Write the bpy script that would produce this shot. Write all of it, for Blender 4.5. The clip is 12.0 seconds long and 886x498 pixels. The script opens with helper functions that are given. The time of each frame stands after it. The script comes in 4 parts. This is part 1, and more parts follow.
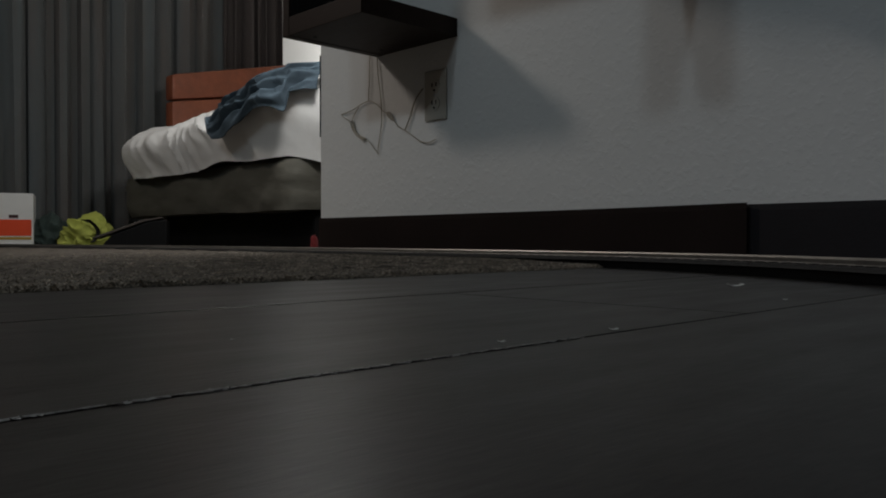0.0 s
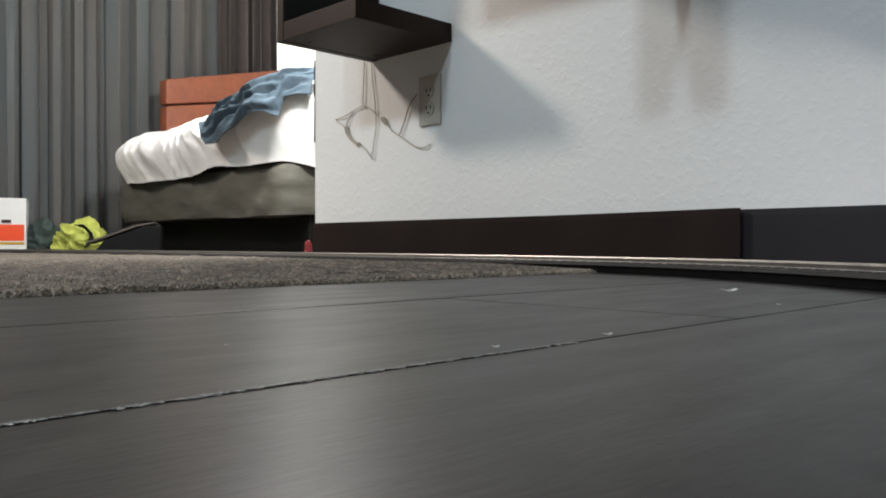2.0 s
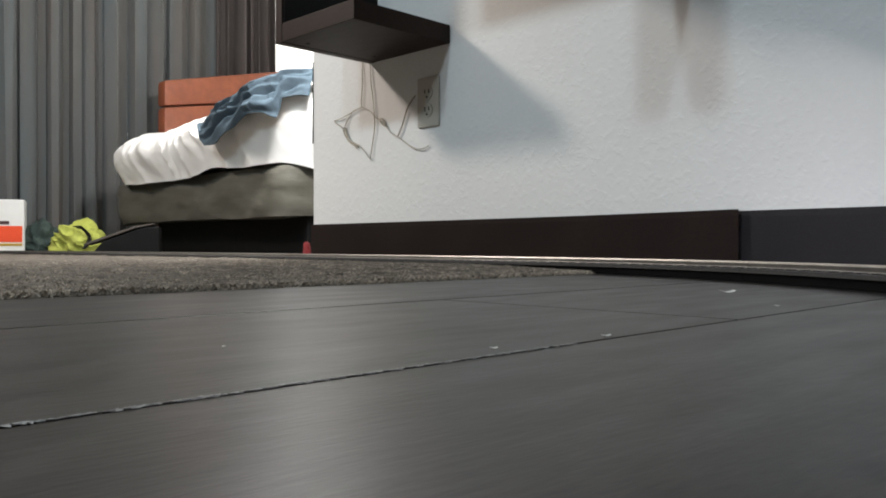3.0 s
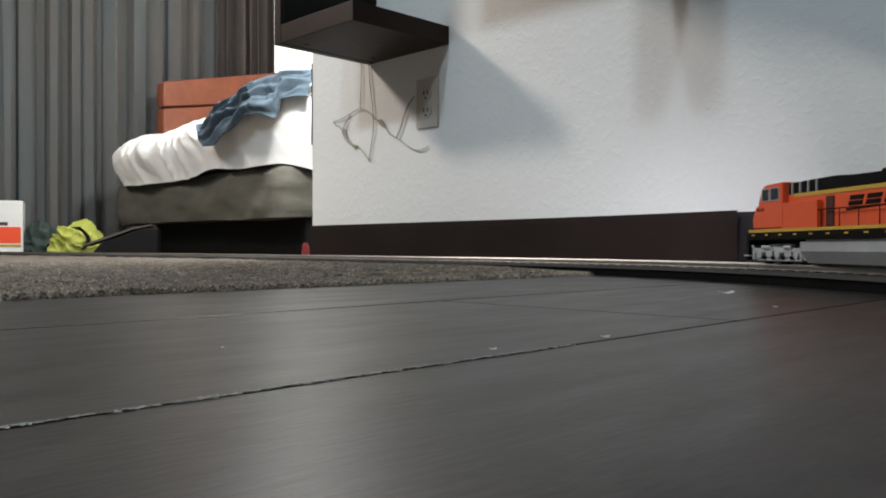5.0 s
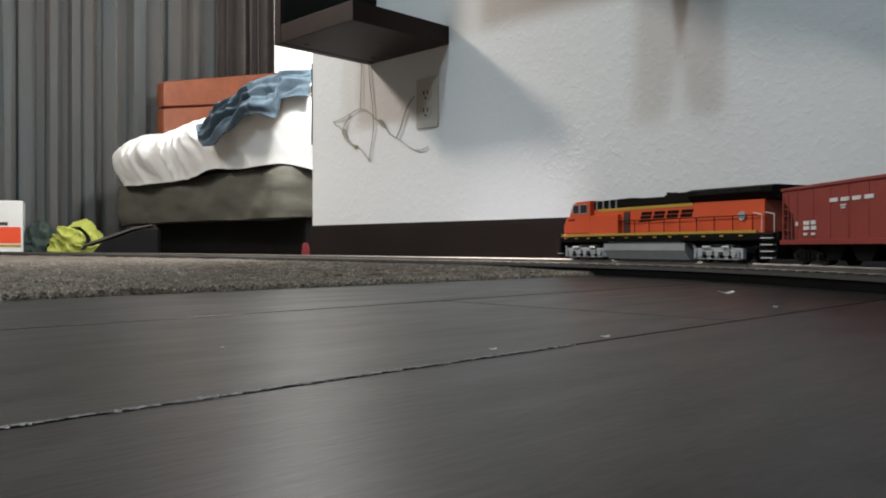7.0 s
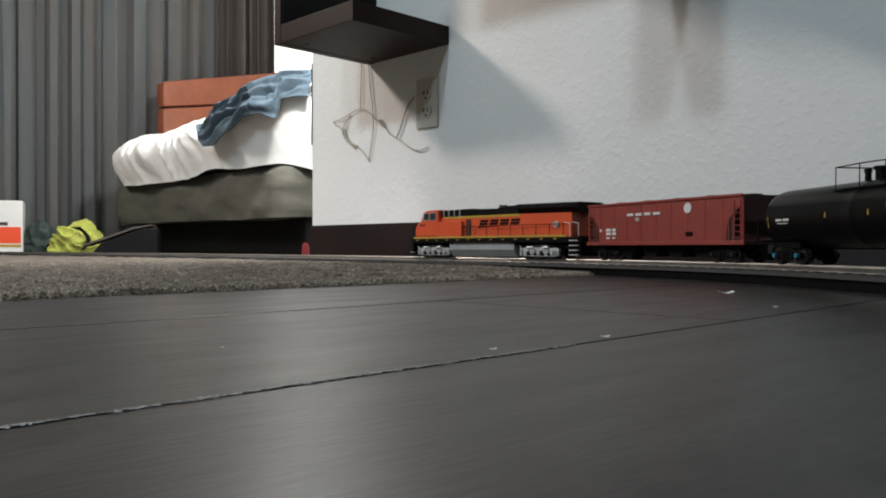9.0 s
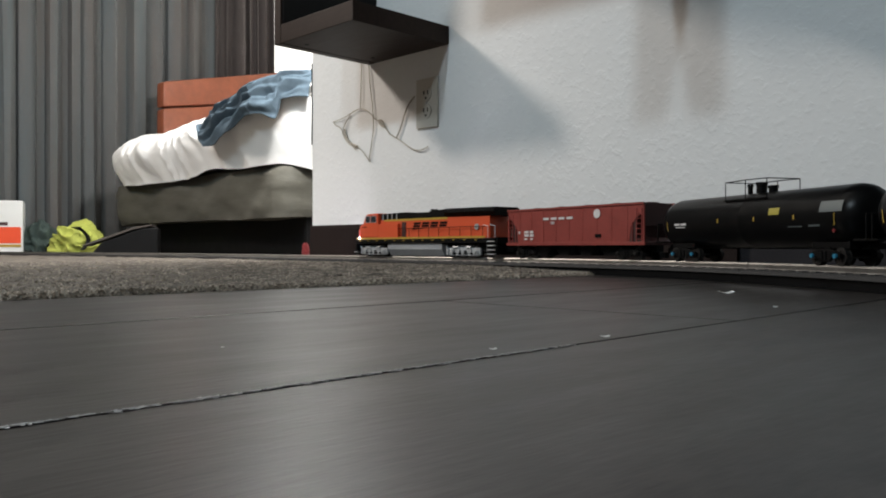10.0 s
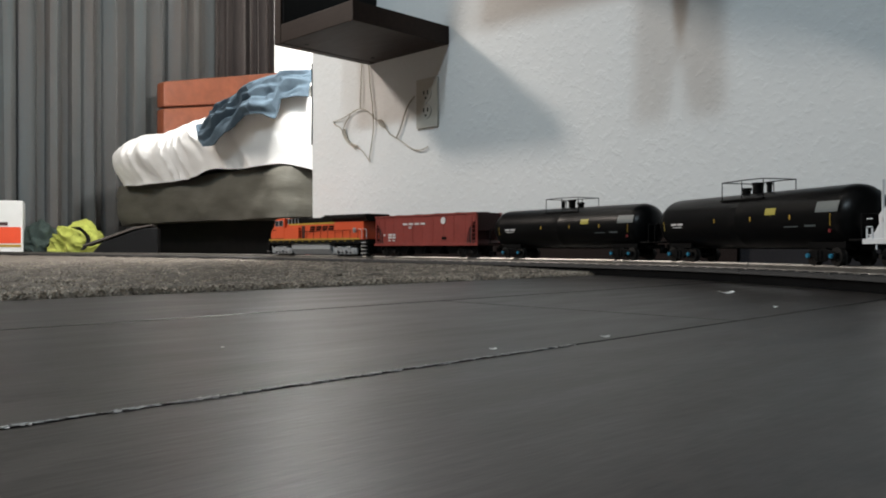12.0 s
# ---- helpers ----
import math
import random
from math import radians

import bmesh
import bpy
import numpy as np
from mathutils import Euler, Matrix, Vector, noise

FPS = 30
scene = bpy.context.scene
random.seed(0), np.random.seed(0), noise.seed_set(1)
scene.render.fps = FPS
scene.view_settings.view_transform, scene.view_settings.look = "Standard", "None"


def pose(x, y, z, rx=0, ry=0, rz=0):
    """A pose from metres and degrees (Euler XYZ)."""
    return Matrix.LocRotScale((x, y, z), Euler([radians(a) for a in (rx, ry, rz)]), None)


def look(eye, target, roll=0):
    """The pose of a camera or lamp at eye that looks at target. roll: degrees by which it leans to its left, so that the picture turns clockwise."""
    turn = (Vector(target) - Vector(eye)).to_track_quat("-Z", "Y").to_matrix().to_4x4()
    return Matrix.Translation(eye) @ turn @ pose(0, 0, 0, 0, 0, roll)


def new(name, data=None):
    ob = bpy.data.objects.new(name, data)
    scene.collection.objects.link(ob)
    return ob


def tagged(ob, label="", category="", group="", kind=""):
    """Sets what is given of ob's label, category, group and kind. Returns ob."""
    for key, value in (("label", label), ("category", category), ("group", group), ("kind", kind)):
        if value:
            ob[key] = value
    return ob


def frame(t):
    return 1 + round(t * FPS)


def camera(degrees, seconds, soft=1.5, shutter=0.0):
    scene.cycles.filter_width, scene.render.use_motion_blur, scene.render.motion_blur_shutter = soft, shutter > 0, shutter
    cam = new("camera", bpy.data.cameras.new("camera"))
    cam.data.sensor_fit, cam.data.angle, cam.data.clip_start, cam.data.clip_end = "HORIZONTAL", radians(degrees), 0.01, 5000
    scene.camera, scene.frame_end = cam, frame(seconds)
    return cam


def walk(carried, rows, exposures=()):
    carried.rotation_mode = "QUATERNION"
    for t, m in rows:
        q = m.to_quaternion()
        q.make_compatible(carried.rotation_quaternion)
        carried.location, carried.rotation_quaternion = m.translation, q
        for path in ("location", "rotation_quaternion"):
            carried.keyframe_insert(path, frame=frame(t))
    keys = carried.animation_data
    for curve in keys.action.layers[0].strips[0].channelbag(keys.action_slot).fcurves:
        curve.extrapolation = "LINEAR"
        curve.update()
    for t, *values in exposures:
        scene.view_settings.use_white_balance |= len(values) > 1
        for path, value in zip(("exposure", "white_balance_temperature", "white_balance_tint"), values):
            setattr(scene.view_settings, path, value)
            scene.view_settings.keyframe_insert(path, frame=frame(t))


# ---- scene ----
cam = camera(58.15, 12.0, soft=1.9)
EYE_Z = 0.042
YAW, TILT = 45.0, 89.88


def aim(dx, dy):
    """The camera's pose when the view is turned dx, dy hundredths of a degree from rest."""
    return pose(0, 0, EYE_Z, TILT - dy / 100, 0, YAW + dx / 100)


walk(cam, [(0.0, aim(60, 54)), (0.5, aim(52, 46)), (1.0, aim(38, 34)), (1.5, aim(28, 25)), (2.0, aim(19, 18)),
           (2.5, aim(13, 12)), (3.0, aim(8, 8)), (4.0, aim(2, 2)), (5.0, aim(0, 0)), (12.0, aim(0, 0))],
     exposures=[(0.0, -2.15), (0.4, -1.15), (0.8, -0.35), (1.1, 0.08), (2.0, 0.05), (4.0, 0.0), (5.0, -0.04), (7.0, -0.04), (9.0, 0.0), (12.0, 0.08)])

# ---- light ----
world = bpy.data.worlds.new("world")
scene.world = world
world.use_nodes = True
world.node_tree.nodes["Background"].inputs[0].default_value = (0.05, 0.055, 0.06, 1)
world.node_tree.nodes["Background"].inputs[1].default_value = 0.2


def lamp(name, kind, place, target, watts, colour, size):
    data = bpy.data.lights.new(name, kind)
    data.energy, data.color = watts, colour
    if kind == "AREA":
        data.shape, data.size = "DISK", size
    else:
        data.shadow_soft_size = size
    ob = new(name, data)
    ob.matrix_world = look(place, target)
    return ob


lamp("bed_area_light", "AREA", (-3.2, -0.65, 2.05), (-1.2, 1.0, 0.3), 54, (1.0, 0.885, 0.79), 0.36)
for light_x, watts in ((-1.02, 27), (-0.27, 24)):
    lamp("kitchen_light", "AREA", (light_x, -2.1, 2.28), (-0.9, 1.2, 0.3), watts, (0.74, 0.90, 1.0), 0.28)
lamp("bedside_light", "POINT", (-1.93, 1.47, 1.30), (0, 0, 0), 135, (1.0, 0.98, 0.95), 0.12)
lamp("wall_lamp_light", "POINT", (-4.3, 3.75, 1.35), (0, 0, 0), 45, (1.0, 0.97, 0.92), 0.08)


# ---- materials ----
def mat(name, base, rough=0.5, metal=0.0, vary=0.15, scale=20.0, bump=0.0, bscale=200.0, stretch=(1, 1, 1), emit=0.0, glow=None,
        spec=0.5, island=0.0, rvar=0.1, coat=0.0, alt=None):
    m = bpy.data.materials.new(name)
    m.use_nodes = True
    nt = m.node_tree
    n, l = nt.nodes, nt.links
    b = n["Principled BSDF"]
    tc = n.new("ShaderNodeTexCoord")
    mp = n.new("ShaderNodeMapping")
    mp.inputs["Scale"].default_value = stretch
    l.new(tc.outputs["Object"], mp.inputs["Vector"])
    big = n.new("ShaderNodeTexNoise")
    big.inputs["Scale"].default_value, big.inputs["Detail"].default_value = scale, 6
    l.new(mp.outputs["Vector"], big.inputs["Vector"])
    fine = n.new("ShaderNodeTexNoise")
    fine.inputs["Scale"].default_value, fine.inputs["Detail"].default_value = bscale, 4
    l.new(mp.outputs["Vector"], fine.inputs["Vector"])
    mix = n.new("ShaderNodeMix")
    mix.data_type = "RGBA"
    mix.inputs["A"].default_value = (*[c * (1 - vary) for c in base], 1)
    mix.inputs["B"].default_value = (*[min(1, c * (1 + vary)) for c in (alt or base)], 1)
    add = n.new("ShaderNodeMath")
    add.operation = "MULTIPLY_ADD"
    add.inputs[1].default_value = 0.45
    l.new(fine.outputs["Fac"], add.inputs[0])
    sub = n.new("ShaderNodeMath")
    sub.operation = "MULTIPLY"
    sub.inputs[1].default_value = 0.55
    l.new(big.outputs["Fac"], sub.inputs[0])
    l.new(sub.outputs[0], add.inputs[2])
    rng = n.new("ShaderNodeMapRange")
    rng.inputs["From Min"].default_value, rng.inputs["From Max"].default_value = 0.3, 0.7
    l.new(add.outputs[0], rng.inputs["Value"])
    l.new(rng.outputs["Result"], mix.inputs["Factor"])
    col = mix.outputs["Result"]
    if island:
        oi = n.new("ShaderNodeObjectInfo")
        hsv = n.new("ShaderNodeHueSaturation")
        mr = n.new("ShaderNodeMapRange")
        mr.inputs["To Min"].default_value, mr.inputs["To Max"].default_value = 1 - island, 1 + island
        l.new(oi.outputs["Random"], mr.inputs["Value"])
        l.new(mr.outputs["Result"], hsv.inputs["Value"])
        l.new(col, hsv.inputs["Color"])
        col = hsv.outputs["Color"]
    l.new(col, b.inputs["Base Color"])
    rr = n.new("ShaderNodeMapRange")
    rr.inputs["To Min"].default_value, rr.inputs["To Max"].default_value = max(0.03, rough - rvar), min(1, rough + rvar)
    l.new(big.outputs["Fac"], rr.inputs["Value"])
    l.new(rr.outputs["Result"], b.inputs["Roughness"])
    b.inputs["Metallic"].default_value = metal
    b.inputs["Specular IOR Level"].default_value = spec
    b.inputs["Coat Weight"].default_value = coat
    if bump:
        bm_ = n.new("ShaderNodeBump")
        bm_.inputs["Strength"].default_value, bm_.inputs["Distance"].default_value = 1.0, bump
        l.new(fine.outputs["Fac"], bm_.inputs["Height"])
        l.new(bm_.outputs["Normal"], b.inputs["Normal"])
    if emit:
        b.inputs["Emission Color"].default_value = (*(glow or base), 1)
        b.inputs["Emission Strength"].default_value = emit
    return m


M = {
    "wall": mat("textured_wall_paint", (0.72, 0.725, 0.72), 0.7, vary=0.025, scale=3, bump=0.00038, bscale=90, spec=0.3),
    # for the unseen walls: dark brown chosen to cut the light they bounce back
    "plain_wall": mat("unseen_wall_brown", (0.20, 0.185, 0.165), 0.8, vary=0.04, scale=3, bump=0.0014, bscale=60),
    "ceiling": mat("ceiling_paint", (0.66, 0.66, 0.64), 0.9, vary=0.03, bump=0.002, bscale=60),
    "base": mat("dark_vinyl_base", (0.0185, 0.0125, 0.0112), 0.65, spec=0.08, vary=0.25, scale=8, bump=0.0003, bscale=300),
    "base2": mat("dark_grey_vinyl_base", (0.021, 0.019, 0.0215), 0.6, spec=0.16, vary=0.25, scale=8, bump=0.0003, bscale=300),
    "plank": mat("dark_vinyl_plank", (0.0270, 0.0243, 0.0230), 0.36, vary=0.7, scale=9, bump=0.00016, bscale=70, stretch=(4.5, 1.0, 1), island=0.12, rvar=0.13, spec=0.35),
    "subfloor": mat("dark_joint", (0.012, 0.011, 0.010), 0.8, vary=0.3),
    "carpet": mat("taupe_carpet", (0.115, 0.101, 0.086), 0.95, vary=0.5, scale=16, bump=0.004, bscale=150, spec=0.1),
    "wood": mat("espresso_laminate", (0.028, 0.022, 0.020), 0.45, vary=0.3, scale=10, bump=0.0001, bscale=120, stretch=(1, 8, 8)),
    "woodface": mat("worn_espresso_edge", (0.025, 0.0165, 0.0135), 0.5, spec=0.12, vary=0.3, scale=14, bump=0.0002, bscale=90, stretch=(1, 8, 8)),
    "black": mat("black_plastic", (0.0045, 0.0045, 0.0048), 0.6, spec=0.15, vary=0.3),
    "ivory": mat("ivory_outlet_plastic", (0.46, 0.43, 0.375), 0.35, vary=0.05),
    "cord": mat("clear_grey_cord", (0.36, 0.33, 0.27), 0.4, vary=0.15),
    "curtain": mat("grey_curtain_cloth", (0.136, 0.110, 0.097), 0.9, alt=(0.088, 0.117, 0.129), vary=0.06, scale=5, bump=0.0006, bscale=500, stretch=(1, 2.2, 0.12), spec=0.15),
    # darker brown: the shade on this end of the curtain is in the colour
    "curtain_shaded": mat("shaded_brown_curtain_cloth", (0.055, 0.047, 0.045), 0.9, vary=0.14, scale=5, bump=0.0006, bscale=500, stretch=(1, 6, 0.4), spec=0.15),
    "sheet": mat("white_bed_linen", (0.80, 0.80, 0.79), 0.85, vary=0.03, scale=6, bump=0.0016, bscale=22, spec=0.2),
    "boxspring": mat("grey_green_box_spring_cover", (0.098, 0.094, 0.078), 0.7, vary=0.15, scale=5, bump=0.003, bscale=12, stretch=(1, 1, 3), spec=0.3),
    "denim": mat("blue_cotton_cloth", (0.080, 0.113, 0.143), 0.9, vary=0.2, scale=9, bump=0.0015, bscale=60, spec=0.15),
    "leather": mat("rust_orange_vinyl", (0.22, 0.062, 0.027), 0.55, vary=0.25, scale=6, bump=0.003, bscale=25),
    "hivis": mat("hi_vis_yellow_cloth", (0.40, 0.44, 0.085), 0.8, vary=0.22, scale=18, bump=0.001, bscale=80),
    "darkgreen": mat("dark_green_cloth", (0.035, 0.055, 0.050), 0.9, vary=0.3, scale=25),
    "card": mat("white_glossy_card", (0.72, 0.73, 0.72), 0.45, vary=0.04),
    "red": mat("red_orange_print", (0.75, 0.075, 0.02), 0.45, vary=0.06),
    "crimson": mat("red_plastic", (0.14, 0.012, 0.014), 0.4, vary=0.1),
    "rail": mat("nickel_rail", (0.42, 0.41, 0.39), 0.42, 1.0, vary=0.15, scale=30, rvar=0.12),
    "roadbed": mat("dark_grey_plastic_roadbed", (0.034, 0.033, 0.033), 0.6, spec=0.2, vary=0.2, scale=40, bump=0.0004, bscale=900),
    "orange": mat("orange_engine_paint", (0.60, 0.080, 0.025), 0.38, vary=0.05, scale=40),
    "engine_black": mat("black_engine_paint", (0.0035, 0.0033, 0.0033), 0.5, spec=0.1, vary=0.3, scale=60),
    "yellow": mat("yellow_stripe", (0.44, 0.28, 0.04), 0.4, vary=0.06),
    "silver": mat("silver_paint", (0.42, 0.43, 0.44), 0.4, 0.35, vary=0.15, scale=120),
    "tanksilver": mat("grey_silver_fuel_tank", (0.36, 0.37, 0.38), 0.42, 0.3, vary=0.1, scale=60),
    "oxide": mat("oxide_red_paint", (0.215, 0.030, 0.022), 0.5, vary=0.12, scale=50),
    # dark red; on the hopper's core it stands for shade in the recesses
    "oxide_dark": mat("dark_and_shaded_oxide_red", (0.042, 0.010, 0.009), 0.6, vary=0.15, scale=50),
    "letter": mat("white_lettering", (0.58, 0.56, 0.55), 0.5, vary=0.12),
    "tank": mat("satin_black_tank", (0.0030, 0.0030, 0.0032), 0.30, spec=0.13, vary=0.2, scale=40, rvar=0.05),
    "blue": mat("blue_hub", (0.02, 0.16, 0.26), 0.35, vary=0.1),
    "wheel": mat("dark_steel_wheel", (0.03, 0.028, 0.026), 0.5, 0.7, vary=0.2),
    "glass": mat("dark_window", (0.03, 0.035, 0.04), 0.08, vary=0.1),
    "headlight": mat("headlight", (1, 0.97, 0.9), 0.3, emit=7000.0, glow=(0.97, 0.93, 1.0)),
    "pale": mat("pale_grey_paint", (0.62, 0.63, 0.64), 0.45, vary=0.06, scale=40),
    "flap": mat("grey_brown_canvas", (0.060, 0.050, 0.043), 0.8, vary=0.2, scale=30),
    "placard": mat("yellow_placard", (0.31, 0.26, 0.025), 0.5, vary=0.08),
    # pale colour stands for the highlight on a worn plank lip
    "dust": mat("joint_lip_highlight", (0.42, 0.41, 0.40), 0.8, vary=0.3, scale=400),
    "grey_sign": mat("grey_placard", (0.085, 0.10, 0.10), 0.5, vary=0.1),
}


def knockdown(m):
    """Trowelled splats with flat tops, added to a wall paint's relief."""
    n, l = m.node_tree.nodes, m.node_tree.links
    bump = next(x for x in n if x.type == "BUMP")
    fine = bump.inputs["Height"].links[0].from_socket
    tc = next(x for x in n if x.type == "TEX_COORD")
    splat = n.new("ShaderNodeTexNoise")
    splat.inputs["Scale"].default_value, splat.inputs["Detail"].default_value, splat.inputs["Distortion"].default_value = 78, 2, 0.3
    l.new(tc.outputs["Object"], splat.inputs["Vector"])
    flat = n.new("ShaderNodeMapRange")
    flat.interpolation_type = "SMOOTHSTEP"
    flat.inputs["From Min"].default_value, flat.inputs["From Max"].default_value = 0.46, 0.74
    l.new(splat.outputs["Fac"], flat.inputs["Value"])
    both = n.new("ShaderNodeMath")
    both.operation = "MULTIPLY_ADD"
    both.inputs[1].default_value = 0.9
    l.new(fine, both.inputs[0])
    l.new(flat.outputs["Result"], both.inputs[2])
    l.new(both.outputs[0], bump.inputs["Height"])


knockdown(M["wall"])


# ---- mesh helpers ----
def part(name, bm, material, parent=None, label="", smooth=False):
    me = bpy.data.meshes.new(name)
    bm.normal_update()
    bm.to_mesh(me)
    bm.free()
    for mm in (material if isinstance(material, (list, tuple)) else [material]):
        me.materials.append(mm)
    if smooth:
        me.polygons.foreach_set("use_smooth", [True] * len(me.polygons))
        me.set_sharp_from_angle(angle=radians(40))
    ob = new(name, me)
    if parent is not None:
        ob.parent = parent
    if label:
        ob["label"] = label
    return ob


def add_box(bm, x0, x1, y0, y1, z0, z1, bevel=0.0, m=None, idx=0):
    r = bmesh.ops.create_cube(bm, size=1)
    vs = r["verts"]
    for v in vs:
        v.co = Vector(((x0 + x1) / 2 + v.co.x * (x1 - x0), (y0 + y1) / 2 + v.co.y * (y1 - y0), (z0 + z1) / 2 + v.co.z * (z1 - z0)))
    fs = set(f for v in vs for f in v.link_faces)
    for f in fs:
        f.material_index = idx
    if bevel:
        es = list(set(e for v in vs for e in v.link_edges))
        g = bmesh.ops.bevel(bm, geom=es, offset=bevel, segments=2, profile=0.6, affect="EDGES")
        vs = g["verts"]
        for f in g["faces"]:
            f.material_index = idx
    if m is not None:
        bmesh.ops.transform(bm, matrix=m, verts=vs)
    return bm


def box(x0, x1, y0, y1, z0, z1, bevel=0.0):
    return add_box(bmesh.new(), x0, x1, y0, y1, z0, z1, bevel)


def add_prism(bm, pts, y0, y1, bevel=0.0):
    """An outline in x, z drawn out from y0 to y1."""
    a = [bm.verts.new((x, y0, z)) for x, z in pts]
    b = [bm.verts.new((x, y1, z)) for x, z in pts]
    n = len(pts)
    fs = [bm.faces.new(a), bm.faces.new(list(reversed(b)))]
    for i in range(n):
        fs.append(bm.faces.new((a[i], b[i], b[(i + 1) % n], a[(i + 1) % n])))
    bmesh.ops.recalc_face_normals(bm, faces=fs)
    if bevel:
        es = list(set(e for f in fs for e in f.edges))
        bmesh.ops.bevel(bm, geom=es, offset=bevel, segments=2, profile=0.6, affect="EDGES")
    return bm


def add_cyl(bm, p, q, r, seg=12, r2=None):
    p, q = Vector(p), Vector(q)
    d = q - p
    m = Matrix.Translation((p + q) / 2) @ d.to_track_quat("Z", "Y").to_matrix().to_4x4()
    bmesh.ops.create_cone(bm, cap_ends=True, segments=seg, radius1=r, radius2=r if r2 is None else r2, depth=d.length, matrix=m)
    return bm


def tube(points, r, seg=6):
    bm = bmesh.new()
    for a, b in zip(points, points[1:]):
        add_cyl(bm, a, b, r, seg)
    return bm


def grid(nx, ny, f):
    """A sheet from u, v in 0..1 by f(u, v) -> point."""
    bm = bmesh.new()
    vs = [[bm.verts.new(f(i / nx, j / ny)) for j in range(ny + 1)] for i in range(nx + 1)]
    for i in range(nx):
        for j in range(ny):
            bm.faces.new((vs[i][j], vs[i + 1][j], vs[i + 1][j + 1], vs[i][j + 1]))
    return bm


def thing(name, label, category, group="", at=(0, 0, 0)):
    ob = new(name)
    ob.empty_display_size = 0.02
    ob.location = at
    return tagged(ob, label, category, group)


def structure(name, bm, material, label="", smooth=False):
    return tagged(part(name, bm, material, smooth=smooth), label, name.split("_")[0], kind="structure")


# ---- the room ----
WALL_Y, WALL_END, SEAM_X, CARPET_X = 1.275, -1.774, -0.58, -0.696
CARPET_Z = 0.0095


def carpet_height(x):
    """The carpet rises from its trimmed edge to its full pile."""
    k = np.clip((CARPET_X + 0.009 - x) / 0.30, 0, 1)
    return 0.0045 * np.clip((CARPET_X + 0.009 - x) / 0.009, 0, 1) + (CARPET_Z - 0.0045) * k * k * (3 - 2 * k)

structure("wall_partition", box(WALL_END, 3.2, WALL_Y, WALL_Y + 0.12, 0, 2.44), M["wall"], "off-white textured painted wall with dark vinyl base")
structure("wall_far", box(-4.85, -4.73, -2.6, 4.2, 0, 2.44), M["wall"], "off-white wall behind the curtain")
structure("wall_north", box(-4.85, 3.2, 4.2, 4.32, 0, 2.44), M["wall"], "off-white wall beside the bed")
structure("wall_south", box(-4.85, 3.2, -2.72, -2.6, 0, 2.44), M["plain_wall"], "unseen dull brown wall behind the viewer, dark to cut the fill light")
structure("wall_east", box(3.2, 3.32, -2.72, 4.32, 0, 2.44), M["plain_wall"], "unseen dull brown wall closing the room, dark to cut the fill light")
structure("ceiling", box(-4.85, 3.32, -2.72, 4.32, 2.44, 2.5), M["ceiling"], "white ceiling")


def baseboard(name, x0, x1, material, bulge, label):
    def f(u, v):
        x = x0 + (x1 - x0) * u
        lift = bulge * max(0, (u - 0.55) / 0.45) ** 2
        prof = ((0, 0.0), (0.006, 0.0), (0.0045, 0.012), (0.004, 0.09), (0.003, 0.1), (0.0, 0.1005))
        k = min(int(v * 5 + 1e-6), 5)
        d, z = prof[k]
        return (x, WALL_Y - 0.0005 - d - lift, z * (1 + lift * 2))
    return structure(name, grid(60, 5, f), material, label)


baseboard("baseboard_long", WALL_END - 0.004, SEAM_X, M["base"], 0.012, "dark brown vinyl cove base lifting at its seam")
baseboard("baseboard_short", SEAM_X - 0.006, 3.2, M["base2"], 0.0, "dark grey vinyl cove base")
structure("baseboard_end", box(WALL_END - 0.004, WALL_END, WALL_Y - 0.003, WALL_Y + 0.12, 0, 0.1, 0.001), M["base"], "dark vinyl base on the wall's end")
structure("trim", box(WALL_END - 0.003, WALL_END, WALL_Y - 0.002, WALL_Y + 0.02, 0.32, 0.54), M["black"], "black strip on the wall's end")

# carpet: one deep-pile sheet
rng = np.random.default_rng(4)


def carpet_sheet():
    xs = np.concatenate([np.arange(CARPET_X, -1.9, -0.008), np.arange(-1.9, -4.8, -0.05)])
    ys = np.concatenate([np.arange(-0.7, 1.32, 0.012), np.arange(1.35, 4.25, 0.08)])
    ys = np.concatenate([np.arange(-2.6, -0.75, 0.1), ys])
    gx, gy = np.meshgrid(xs, ys, indexing="ij")
    gz = carpet_height(gx) + rng.normal(0, 0.0011, gx.shape)
    gz[0, :] = 0.0
    gx[0, :] += 0.009 + rng.normal(0, 0.0012, gx.shape[1])
    gx[1:3, :] += rng.normal(0, 0.0015, gx[1:3, :].shape)
    n, m = gx.shape
    v = np.stack([gx, gy, gz], -1).reshape(-1, 3)
    i = np.arange(n * m).reshape(n, m)
    f = np.stack([i[:-1, :-1], i[:-1, 1:], i[1:, 1:], i[1:, :-1]], -1).reshape(-1, 4)
    me = bpy.data.meshes.new("carpet")
    me.from_pydata(v.tolist(), [], f.tolist())
    me.materials.append(M["carpet"])
    return tagged(new("carpet", me), "mottled taupe loop-pile carpet", "carpet", kind="structure")


carpet_sheet()


